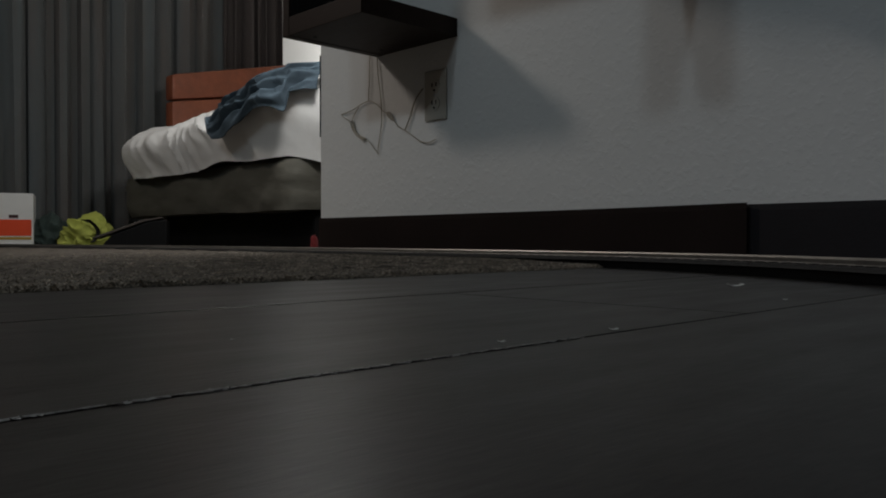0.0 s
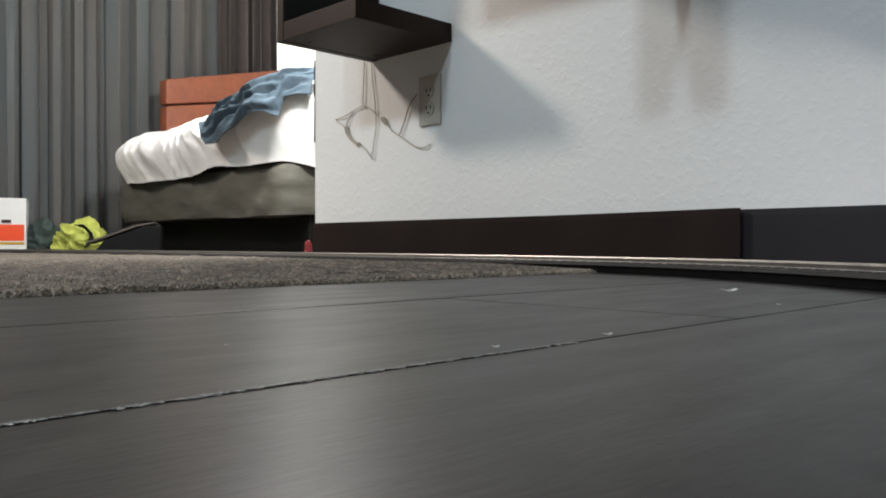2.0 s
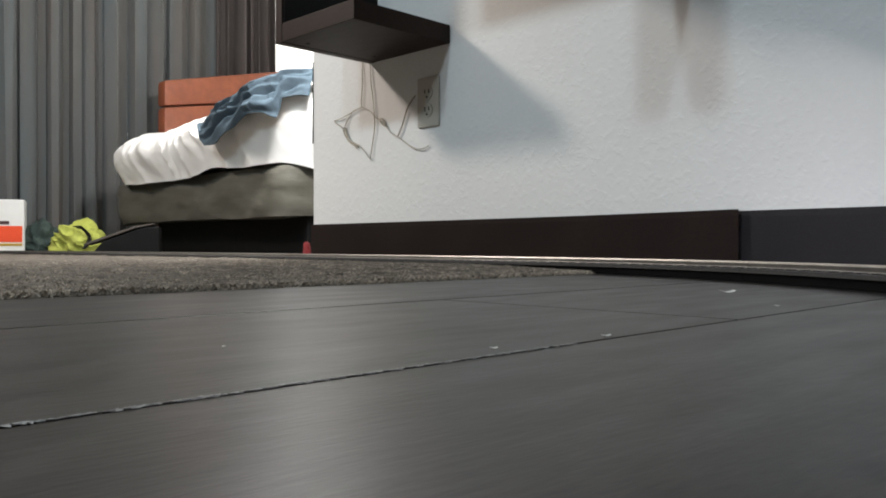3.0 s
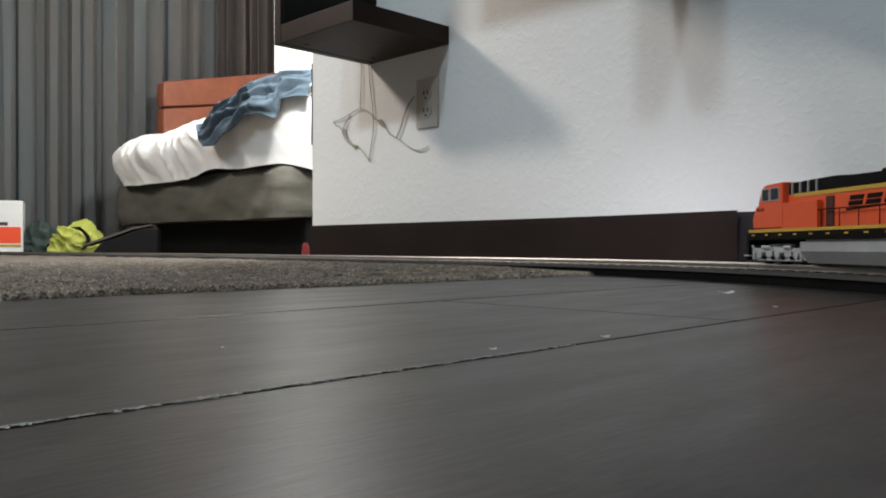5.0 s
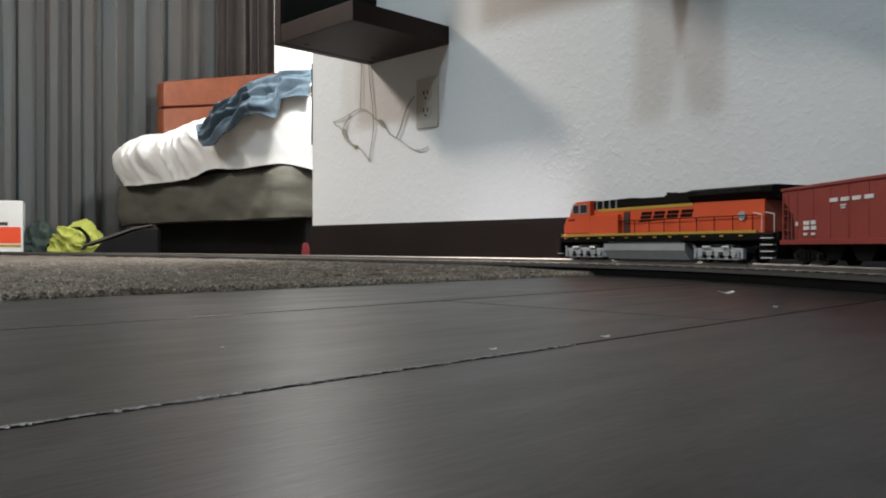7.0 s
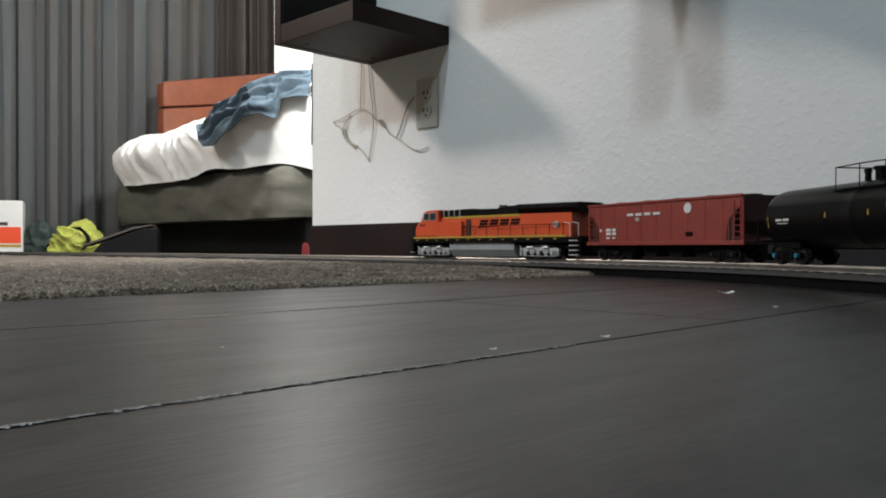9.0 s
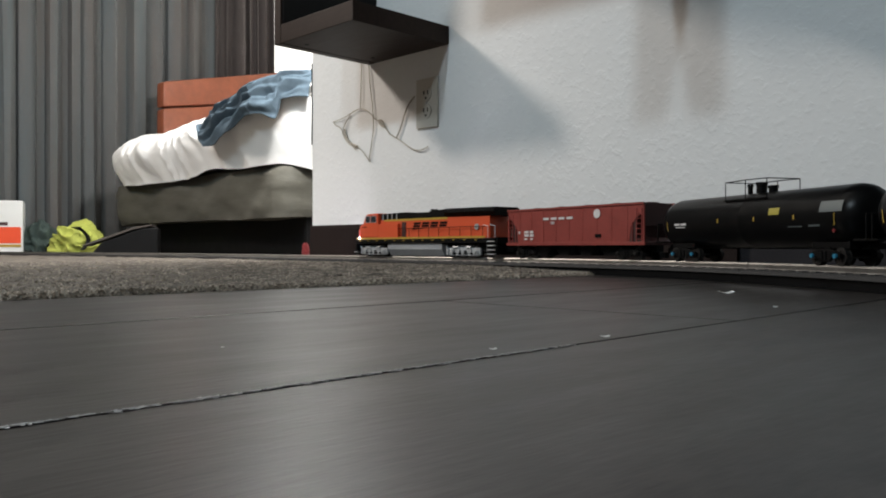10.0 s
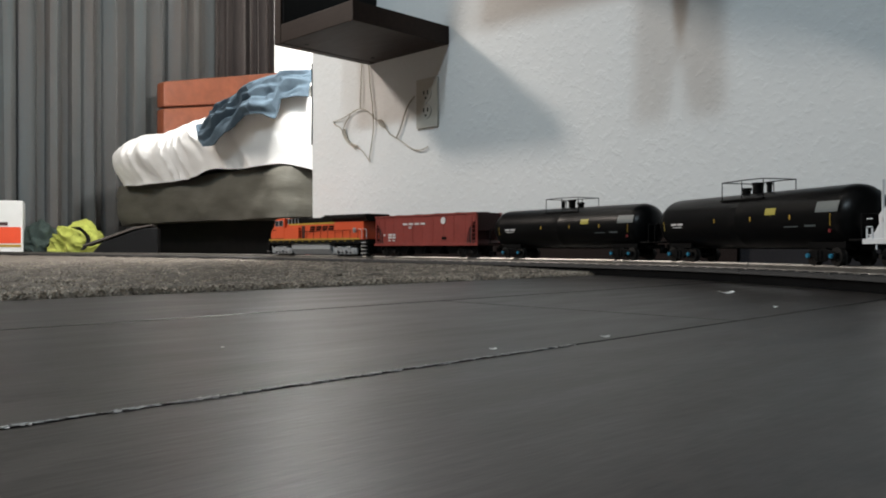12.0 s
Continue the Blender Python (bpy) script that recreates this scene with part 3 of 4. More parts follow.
def swept(profile, s0, s1, step):
    bm = bmesh.new()
    n = max(1, int(round((s1 - s0) / step)))
    rows = []
    for i in range(n + 1):
        p, h = path(s0 + (s1 - s0) * i / n)
        side = Vector((-math.sin(h), math.cos(h), 0))
        rows.append([bm.verts.new(p + side * o + Vector((0, 0, z))) for o, z in profile])
    k = len(profile)
    for a, b in zip(rows, rows[1:]):
        for i in range(k):
            bm.faces.new((a[i], a[(i + 1) % k], b[(i + 1) % k], b[i]))
    bm.faces.new(rows[0])
    bm.faces.new(list(reversed(rows[-1])))
    bmesh.ops.recalc_face_normals(bm, faces=bm.faces)
    return bm


def track_piece(s0, s1):
    t = thing("track_section", "grey toy-train track section with bright rails laid on the floor", "track", "track sections", at=(0, 0, 0))
    g = 0.0004
    part("roadbed", swept([(-0.0312, 0.0112), (0.0312, 0.0112), (0.0300, 0.0152), (0.024, 0.0165), (-0.024, 0.0165), (-0.0300, 0.0152)], s0 + g, s1 - g, 0.03), M["roadbed"], t)
    part("skirt", swept([(-0.0250, 0.0004), (0.0250, 0.0004), (0.0285, 0.0111), (-0.0285, 0.0111)], s0 + g, s1 - g, 0.03), M["black"], t)
    for o in (-0.0165, 0.0, 0.0165):
        part("rail", swept([(o - 0.0022, 0.0165), (o + 0.0022, 0.0165), (o + 0.0008, 0.018), (o + 0.0016, 0.0222), (o + 0.0010, RAIL_Z), (o - 0.0010, RAIL_Z), (o - 0.0016, 0.0222), (o - 0.0008, 0.018)], s0 + g * 1.5, s1 - g * 1.5, 0.03), M["rail"], t)
    k = max(2, int((s1 - s0) / 0.022))
    for i in range(k):
        p, h = path(s0 + (i + 0.5) * (s1 - s0) / k)
        tie = part("tie", box(-0.004, 0.004, -0.0265, 0.0265, 0.0160, 0.0172), M["roadbed"], t)
        tie.matrix_basis = Matrix.Translation(p) @ Matrix.Rotation(h, 4, "Z")


s = -3.6
while s < 3.6:
    track_piece(s, s + 0.254)
    s += 0.254


# ---- the train ----
def wheelset(parent, x, r, gauge=0.0335, hub=None):
    bm = bmesh.new()
    for sgn in (-1, 1):
        y = sgn * gauge / 2
        add_cyl(bm, (0, y - 0.002 * sgn, 0), (0, y + 0.0025 * sgn, 0), r, 24)
        add_cyl(bm, (0, y - 0.0035 * sgn, 0), (0, y - 0.002 * sgn, 0), r + 0.0012, 24)
        for k in range(5):
            a = k * 2 * math.pi / 5
            add_cyl(bm, (r * 0.55 * math.cos(a), y + 0.002 * sgn, r * 0.55 * math.sin(a)), (r * 0.55 * math.cos(a), y + 0.0032 * sgn, r * 0.55 * math.sin(a)), r * 0.14, 8)
    add_cyl(bm, (0, -gauge / 2, 0), (0, gauge / 2, 0), 0.0016, 8)
    me = bpy.data.meshes.new("wheelset")
    bm.to_mesh(me)
    bm.free()
    me.materials.append(M["wheel"])
    w = new("wheelset", me)
    w.parent = parent
    w.location = (x, 0, r)
    return w


def joined(name, parent, fill, material, label="", smooth=False):
    bm = bmesh.new()
    fill(bm)
    return part(name, bm, material, parent, label, smooth)


def loco_truck(loco, x):
    def frame_mesh(bm):
        for sg in (-1, 1):
            y0, y1 = (0.0215, 0.0265) if sg > 0 else (-0.0265, -0.0215)
            add_box(bm, -0.043, 0.043, y0, y1, 0.0125, 0.0175, 0.0008)
            add_box(bm, -0.046, -0.036, y0, y1, 0.0045, 0.0165, 0.0008)
            add_box(bm, 0.036, 0.046, y0, y1, 0.0045, 0.0165, 0.0008)
            for xx in (-0.016, 0.016):
                add_box(bm, xx - 0.006, xx + 0.006, y0, y1, 0.0075, 0.0135, 0.0008)
            add_box(bm, -0.038, 0.038, y0, y1 - 0.0008 * (sg > 0), 0.0035, 0.0065, 0.0006)
            for xx in (-0.031, 0.0, 0.031):
                add_cyl(bm, (xx, y0 - 0.001, 0.0105), (xx, y1 + 0.0015 * sg, 0.0105), 0.0042, 12)
                add_cyl(bm, (xx + 0.008, sg * 0.0262, 0.014), (xx + 0.013, sg * 0.0275, 0.0205), 0.0016, 6)
            add_cyl(bm, (-0.024, sg * 0.027, 0.0185), (-0.012, sg * 0.027, 0.0185), 0.0024, 8)
            add_cyl(bm, (0.012, sg * 0.027, 0.0185), (0.026, sg * 0.027, 0.0185), 0.0024, 8)
        add_box(bm, -0.02, 0.02, -0.02, 0.02, 0.012, 0.022)
    t = joined("truck", loco, frame_mesh, M["silver"], "silver three-axle truck")
    t.location = (x, 0, 0)
    for sg in (-1, 1):
        # black plates laid on the truck face for the shade in its gaps
        for xx in (-0.0235, -0.0085, 0.0085, 0.0235):
            part("recess", box(xx - 0.0032, xx + 0.0032, *sorted((sg * 0.0262, sg * 0.0269)), 0.0052, 0.0092, 0.0002), M["engine_black"], t, "black plate standing for the shade in a truck gap")
        for xx in (-0.040, 0.040):
            part("spring", add_cyl(bmesh.new(), (xx, sg * 0.0272, 0.0065), (xx, sg * 0.0272, 0.0125), 0.0021, 10), M["tanksilver"], t)
        part("brake_line", tube([(-0.044, sg * 0.0272, 0.0192), (-0.02, sg * 0.0276, 0.0202), (0.02, sg * 0.0276, 0.0202), (0.044, sg * 0.0272, 0.0192)], 0.0007), M["engine_black"], t)
    return t, [wheelset(t, xx, 0.0098) for xx in (-0.031, 0.0, 0.031)]


def locomotive():
    o = thing("locomotive", "orange and black model diesel locomotive with yellow stripes on the track", "train")
    H = 0.22
    def X(p):
        return H - 0.44 * p
    W = 0.030
    # underframe
    joined("underframe", o, lambda bm: (add_box(bm, X(0.985), X(0.02), -W, W, 0.0265, 0.0350, 0.001), add_box(bm, X(0.9), X(0.1), -0.012, 0.012, 0.0205, 0.027)), M["engine_black"])
    for sg in (-1, 1):
        part("sill_stripe", box(X(0.93), X(0.035), sg * (W + 0.0001) - 0.0006, sg * (W + 0.0001) + 0.0006, 0.0354, 0.0386), M["yellow"], o)
        for k in range(13):
            p = 0.06 + k * 0.068
            part("lift_mark", box(X(p) - 0.003, X(p) + 0.003, sg * (W + 0.0002) - 0.0005, sg * (W + 0.0002) + 0.0005, 0.0315, 0.0330), M["yellow"], o)
    # nose and cab
    nose = add_prism(bmesh.new(), [(X(0.03), 0.0355), (X(0.027), 0.052), (X(0.045), 0.0655), (X(0.085), 0.0690), (X(0.085), 0.0355)], -0.024, 0.024, 0.002)
    part("nose", nose, M["orange"], o)
    cab = add_prism(bmesh.new(), [(X(0.085), 0.0355), (X(0.085), 0.0695), (X(0.105), 0.0850), (X(0.125), 0.0882), (X(0.205), 0.0890), (X(0.205), 0.0355)], -W, W, 0.0016)
    c = part("cab", cab, M["orange"], o)
    for sg in (-1, 1):
        y = sg * (W + 0.0001)
        for a, b in ((0.108, 0.142), (0.152, 0.19)):
            part("side_window", box(X(b), X(a), y - 0.0006, y + 0.0006, 0.0705, 0.0830), M["glass"], c)
            fr = bmesh.new()
            for q in ((X(b) - 0.0008, X(b), 0.0697, 0.0838), (X(a), X(a) + 0.0008, 0.0697, 0.0838)):
                add_box(fr, q[0], q[1], y - 0.001, y + 0.001, q[2], q[3])
            add_box(fr, X(b), X(a), y - 0.001, y + 0.001, 0.0697, 0.0705)
            add_box(fr, X(b), X(a), y - 0.001, y + 0.001, 0.083, 0.0838)
            part("window_frame", fr, M["silver"], c)
        part("wind_shield", add_prism(bmesh.new(), [(X(0.0855), 0.0712), (X(0.0870), 0.0712), (X(0.1040), 0.0838), (X(0.1025), 0.0838)], sg * 0.004, sg * 0.024), M["glass"], c)
        num = bmesh.new()
        for k in range(4):
            add_box(num, X(0.075) - 0.0022 - k * 0.0045 - 0.0015, X(0.075) - k * 0.0045 - 0.002, y - 0.0005, y + 0.0005, 0.0590, 0.0625)
        part("number_bars", num, M["engine_black"], c)
    part("cab_stripe", box(X(0.2), X(0.04), -W - 0.0005, W + 0.0005, 0.0395, 0.0403), M["engine_black"], c)
    def lamp_tube(name, x, y, z, r, label, reach=0.0058):
        bm = bmesh.new()
        n = 14
        outer = [[bm.verts.new((x + dx, y + rr * math.cos(2 * math.pi * i / n), z + rr * math.sin(2 * math.pi * i / n))) for i in range(n)] for dx, rr in ((-0.002, r * 1.3), (reach, r * 1.3), (reach, r), (0.001, r))]
        for a_, b_ in zip(outer, outer[1:]):
            for i in range(n):
                bm.faces.new((a_[i], a_[(i + 1) % n], b_[(i + 1) % n], b_[i]))
        housing = part(name, bm, M["engine_black"], o)
        part("lens", add_cyl(bmesh.new(), (x, y, z), (x + 0.0012, y, z), r, 14), M["headlight"], housing, label)
    for sg in (-1, 1):
        lamp_tube("headlight", X(0.035), sg * 0.0042, 0.0600, 0.0027, "lit white headlight")
        lamp_tube("ditch_light", X(0.022), sg * 0.020, 0.0375, 0.0024, "lit white ditch light", 0.010)
    joined("pilot", o, lambda bm: (add_box(bm, X(0.03), X(0.015), -0.029, 0.029, 0.006, 0.036, 0.001), add_box(bm, X(0.018), X(-0.002), -0.028, 0.028, 0.004, 0.013, 0.002)), M["engine_black"], "black front pilot")
    # hood
    hood = bmesh.new()
    add_box(hood, X(0.69), X(0.2055), -0.0235, 0.0235, 0.0355, 0.0745, 0.0008)
    add_box(hood, X(0.945), X(0.6905), -0.0245, 0.0245, 0.0355, 0.0755, 0.0008)
    part("hood", hood, M["orange"], o)
    for sg in (-1, 1):
        part("side_locker", box(X(0.355), X(0.2053), *sorted((sg * 0.0236, sg * 0.0297)), 0.0355, 0.0660, 0.0006), M["orange"], o)
        y = sg * 0.0237
        part("hood_stripe", box(X(0.685), X(0.235), y - 0.0005, y + 0.0005, 0.0712, 0.0752), M["yellow"], o)
    roof = add_prism(bmesh.new(), [(X(0.205), 0.0750), (X(0.205), 0.0868), (X(0.30), 0.0880), (X(0.40), 0.0885), (X(0.46), 0.0868), (X(0.56), 0.0862), (X(0.56), 0.0750)], -0.0225, 0.0225, 0.00125)
    part("roof", roof, M["engine_black"], o)
    part("roof", add_prism(bmesh.new(), [(X(0.5605), 0.0752), (X(0.5605), 0.0880), (X(0.60), 0.0896), (X(0.68), 0.0900), (X(0.68), 0.0752)], -0.0235, 0.0235, 0.00125), M["engine_black"], o)
    flare = bmesh.new()
    sec = [(-0.025, 0.0752), (-0.0325, 0.0830), (-0.0325, 0.0888), (-0.027, 0.0910), (0.027, 0.0910), (0.0325, 0.0888), (0.0325, 0.0830), (0.025, 0.0752)]
    a = [flare.verts.new((X(0.6805), y, z)) for y, z in sec]
    b = [flare.verts.new((X(0.985), y, z - 0.0012)) for y, z in sec]
    flare.faces.new(a)
    flare.faces.new(list(reversed(b)))
    for i in range(8):
        flare.faces.new((a[i], b[i], b[(i + 1) % 8], a[(i + 1) % 8]))
    bmesh.ops.recalc_face_normals(flare, faces=flare.faces)
    part("radiator", flare, M["engine_black"], o, "flared black radiator housing")
    for sg in (-1, 1):
        for k in range(3):
            p = 0.72 + k * 0.08
            g = part("radiator_grille", box(X(p + 0.07), X(p), -0.0004, 0.0004, -0.0025, 0.0025), M["black"], o)
            g.location = (0, sg * 0.0327, 0.0858)
    # roof fittings
    for k in range(4):
        part("roof_rib", box(X(0.225 + k * 0.035) - 0.001, X(0.225 + k * 0.035) + 0.001, -0.0242, 0.0242, 0.074, 0.0872), M["tanksilver"], o)
    joined("horn", o, lambda bm: (add_cyl(bm, (X(0.535), 0, 0.086), (X(0.535), 0, 0.0915), 0.0012, 8), add_cyl(bm, (X(0.548), -0.003, 0.0918), (X(0.522), -0.003, 0.0918), 0.0018, 8, 0.0008), add_cyl(bm, (X(0.522), 0.003, 0.0918), (X(0.548), 0.003, 0.0918), 0.0018, 8, 0.0008)), M["engine_black"])
    # side doors, lettering as slanted bars, swoosh
    for sg in (-1, 1):
        y = sg * 0.0238
        # door in dark red: the shading on the orange is put into its colour
        part("equipment_door", box(X(0.40), X(0.372), y - 0.0012, y + 0.0012, 0.0395, 0.0690, 0.0003), M["oxide_dark"], o)
        d = -1 if sg > 0 else 1
        blocks = [[(0, 0.0205, 0, 0.42), (0, 0.0205, 0.56, 1)]] * 4
        for k in range(4):
            xa = X(0.452) - k * 0.0262 if sg > 0 else X(0.69) + k * 0.0262
            lo = bmesh.new()
            for u0, u1, v0, v1 in blocks[k]:
                z0, z1 = 0.0580 + 0.0092 * v0, 0.0580 + 0.0092 * v1
                pts = [(xa + d * (u0 + 0.0036 * v0), z0), (xa + d * (u1 + 0.0036 * v0), z0), (xa + d * (u1 + 0.0036 * v1), z1), (xa + d * (u0 + 0.0036 * v1), z1)]
                add_prism(lo, pts, y - 0.0006, y + 0.0006)
            part("logo_shape", lo, M["engine_black"], o, "black slanted logo shape")
        sw = add_prism(bmesh.new(), [(X(0.445), 0.0535), (X(0.445), 0.0552), (X(0.60), 0.0570), (X(0.60), 0.0566)], y - 0.0006, y + 0.0006)
        part("logo_stroke", sw, M["engine_black"], o)
        rl = bmesh.new()
        yr = sg * 0.0290
        for k in range(9):
            p = 0.37 + k * 0.068
            add_cyl(rl, (X(p), yr, 0.035), (X(p), yr, 0.0560), 0.0006, 6)
        add_cyl(rl, (X(0.35), yr, 0.0558), (X(0.93), yr, 0.0558), 0.0006, 6)
        part("handrail", rl, M["engine_black"], o)
        part("blower_cap", add_cyl(bmesh.new(), (X(0.872), sg * 0.0243, 0.0555), (X(0.872), sg * 0.0268, 0.0555), 0.0055, 20), M["silver"], o, "round silver blower cap")
        for p0 in (0.945, 0.985):
            part("grab_rail", tube([(X(p0), yr, 0.036), (X(p0), yr, 0.056), (X(p0 - 0.028), yr, 0.0585)], 0.0007), M["letter"], o, "white grab rail")
        st = bmesh.new()
        for k in range(4):
            add_box(st, X(0.985), X(0.945), sg * 0.026, sg * 0.0315, 0.006 + k * 0.0075, 0.0072 + k * 0.0075)
        part("step_edges", st, M["letter"], o, "white step edges")
        part("step_edges", add_box(bmesh.new(), X(0.035), X(0.012), sg * 0.0262, sg * 0.0312, 0.0085, 0.0095), M["letter"], o)
    joined("rear_steps", o, lambda bm: (add_box(bm, X(0.99), X(0.93), -0.0265, 0.0265, 0.005, 0.0345, 0.001), add_box(bm, X(0.998), X(0.985), -0.028, 0.028, 0.026, 0.0365, 0.001)), M["engine_black"])
    part("rear_number_light", box(X(0.972), X(0.967), -0.018, -0.010, 0.066, 0.074), M["letter"], o)
    part("fuel_tank", (lambda bm: (add_side_prism(bm, X(0.655), X(0.27), [(-0.026, 0.0145), (-0.026, 0.0245), (0.026, 0.0245), (0.026, 0.0145), (0.0175, 0.0022), (-0.0175, 0.0022)]), bm)[1])(bmesh.new()), M["tanksilver"], o, "grey silver fuel tank")
    part("air_tank", add_cyl(add_cyl(bmesh.new(), (X(0.30), -0.0245, 0.0262), (X(0.64), -0.0245, 0.0262), 0.0028, 12), (X(0.30), 0.0245, 0.0262), (X(0.64), 0.0245, 0.0262), 0.0028, 12), M["silver"], o)
    part("coupler", box(X(1.03), X(0.99), -0.004, 0.004, 0.010, 0.018, 0.001), M["engine_black"], o)
    return o, [loco_truck(o, X(0.16)), loco_truck(o, X(0.79))]


def add_side_prism(bm, x0, x1, sec):
    """An outline in y, z drawn out from x0 to x1."""
    a = [bm.verts.new((x0, y, z)) for y, z in sec]
    b = [bm.verts.new((x1, y, z)) for y, z in sec]
    n = len(sec)
    fs = [bm.faces.new(a), bm.faces.new(list(reversed(b)))]
    for i in range(n):
        fs.append(bm.faces.new((a[i], b[i], b[(i + 1) % n], a[(i + 1) % n])))
    bmesh.ops.recalc_face_normals(bm, faces=fs)
    return bm


def car_truck(car, x, hub):
    def frame_mesh(bm):
        for sg in (-1, 1):
            y0, y1 = (0.0205, 0.0240) if sg > 0 else (-0.0240, -0.0205)
            add_prism(bm, [(-0.024, 0.0075), (-0.024, 0.0125), (-0.010, 0.0165), (0.010, 0.0165), (0.024, 0.0125), (0.024, 0.0075), (0.012, 0.0085), (0.006, 0.004), (-0.006, 0.004), (-0.012, 0.0085)], y0, y1, 0.0005)
            for xx in (-0.003, 0.003):
                add_cyl(bm, (xx, sg * 0.0245, 0.006), (xx, sg * 0.0245, 0.0145), 0.0013, 8)
        add_box(bm, -0.005, 0.005, -0.0205, 0.0205, 0.008, 0.019)
    t = joined("truck", car, frame_mesh, M["engine_black"], "black two-axle truck")
    t.location = (x, 0, 0)
    ws = []
    for xx in (-0.0185, 0.0185):
        ws.append(wheelset(t, xx, 0.0092))
        for sg in (-1, 1):
            add = part("axle_hub", add_cyl(bmesh.new(), (xx, sg * 0.0235, 0.0098), (xx, sg * 0.0262, 0.0098), 0.0024, 12), M[hub], t)
    return t, ws


def hopper(paint, dark, label, rake=0.0):
    o = thing("hopper_car", label, "train")
    L, W = 0.156, 0.0315
    body = bmesh.new()
    side = [(-L, 0.0285), (-L, 0.033), (-L + 0.018, 0.040), (-L + 0.014, 0.066), (-L + 0.006, 0.080), (-L + 0.006, 0.0895), (L - 0.006 - rake, 0.0895), (L - 0.006 - rake, 0.080), (L - 0.014 - rake * 0.6, 0.066), (L - 0.018, 0.040), (L, 0.033), (L, 0.0285)]
    add_prism(body, side, -W + 0.0015, W - 0.0015, 0.0008)
    # the red car's core is darkened: shade behind its side sheets, put into the colour
    part("body", body, M[paint if rake else dark], o)
    for sg in (-1, 1):
        for k in range(9):
            x = -L + 0.034 + k * (2 * L - 0.068) / 8
            part("side_rib", box(x - 0.0008, x + 0.0008, sg * (W - 0.0012) - 0.0009, sg * (W - 0.0012) + 0.0009, 0.033, 0.0865), M[paint], o)
        y = sg * (W - 0.0012)
        part("side_sheet", add_prism(bmesh.new(), [(-L + 0.030, 0.0335), (-L + 0.027, 0.055), (-L + 0.017, 0.068), (-L + 0.004, 0.0755), (-L + 0.004, 0.0865), (L - 0.004 - rake, 0.0865), (L - 0.004 - rake, 0.0755), (L - 0.017 - rake * 0.6, 0.068), (L - 0.027, 0.055), (L - 0.030, 0.0335)], y - 0.0005, y + 0.0005), M[paint], o)
        part("side_sill", box(-L, L, sg * W - 0.001, sg * W + 0.001, 0.0285, 0.0335, 0.0004), M[paint], o)
        part("roof_lip", box(-L + 0.002, L - 0.002 - rake, sg * W - 0.001, sg * W + 0.001, 0.0868, 0.0900, 0.0004), M[paint], o)
        yy = sg * (W + 0.0001)
        d = -1 if sg > 0 else 1
        def bars(items, m, name, label=""):
            bm = bmesh.new()
            for xa, xb, za, zb in items:
                add_box(bm, min(d * xa, d * xb), max(d * xa, d * xb), yy - 0.0005, yy + 0.0005, za, zb)
            part(name, bm, m, o, label)
        bars([(-0.060 + k * 0.0185, -0.0465 + k * 0.0185, 0.0700, 0.0738) for k in range(4)] + [(-0.042, -0.033, 0.0655, 0.067), (-0.041, -0.034, 0.063, 0.0645)], M["letter"], "title_bars", "white marking bars")
        bars([(-0.108, -0.097, 0.0490, 0.0530), (-0.0935, -0.0855, 0.0490, 0.0530), (-0.108, -0.097, 0.0435, 0.0475), (-0.0935, -0.0845, 0.0435, 0.0475),
              (-0.108, -0.1005, 0.038, 0.0405), (-0.0935, -0.0865, 0.038, 0.0405), (-0.1235, -0.1195, 0.0485, 0.0525)], M["letter"], "number_bars")
        bars([(-0.10 + k * 0.045, -0.09 + k * 0.045, 0.0305, 0.0318) for k in range(6)], M["yellow"], "reflector_marks", "small yellow reflector marks")
        bars([(0.058, 0.070, 0.0405, 0.0455)], M["engine_black"], "data_panel")
        part("emblem", add_cyl(bmesh.new(), (d * 0.062, yy - 0.0005, 0.0765), (d * 0.062, yy + 0.0005, 0.0765), 0.0068, 28), M["letter"], o, "round white emblem")
        for e in (-1, 1):
            ld = bmesh.new()
            for q in (0.006, 0.016, 0.024):
                add_cyl(ld, (e * (L - q), sg * (W - 0.0005), 0.033), (e * (L - q), sg * (W - 0.0005), (0.082 if q < 0.02 else 0.062) - (rake if e > 0 else 0) * 0.7), 0.0009, 6)
            for k in range(6 if not rake else 3):
                add_cyl(ld, (e * (L - 0.006), sg * (W - 0.0005), 0.037 + k * 0.0075), (e * (L - 0.016), sg * (W - 0.0005), 0.037 + k * 0.0075), 0.0006, 6)
            part("end_ladder", ld, M[paint], o)
    for e in (-1, 1):
        part("end_slope", add_prism(bmesh.new(), [(e * (L - 0.040), 0.034), (e * (L - 0.012 - rake), 0.074), (e * (L - 0.018 - rake), 0.0745), (e * (L - 0.045), 0.035)], -0.027, 0.027), M[dark], o)
        part("coupler", box(min(e * L, e * (L + 0.012)), max(e * L, e * (L + 0.012)), -0.004, 0.004, 0.010, 0.018, 0.001), M["engine_black"], o)
        if not rake:
            xe = e * (L - 0.0045)
            part("end_sheet", box(xe - 0.0008, xe + 0.0008, -W + 0.003, W - 0.003, 0.056, 0.0885), M[dark], o)
            for sg in (-1, 1):
                yc = sg * (W - 0.0022)
                part("corner_post", box(xe - 0.0022, xe + 0.0022, yc - 0.0013, yc + 0.0013, 0.033, 0.0885, 0.0004), M[paint], o)
    part("roof_walk", box(-L + 0.01, L - 0.01 - rake, -0.008, 0.008, 0.0898, 0.0910), M[dark], o)
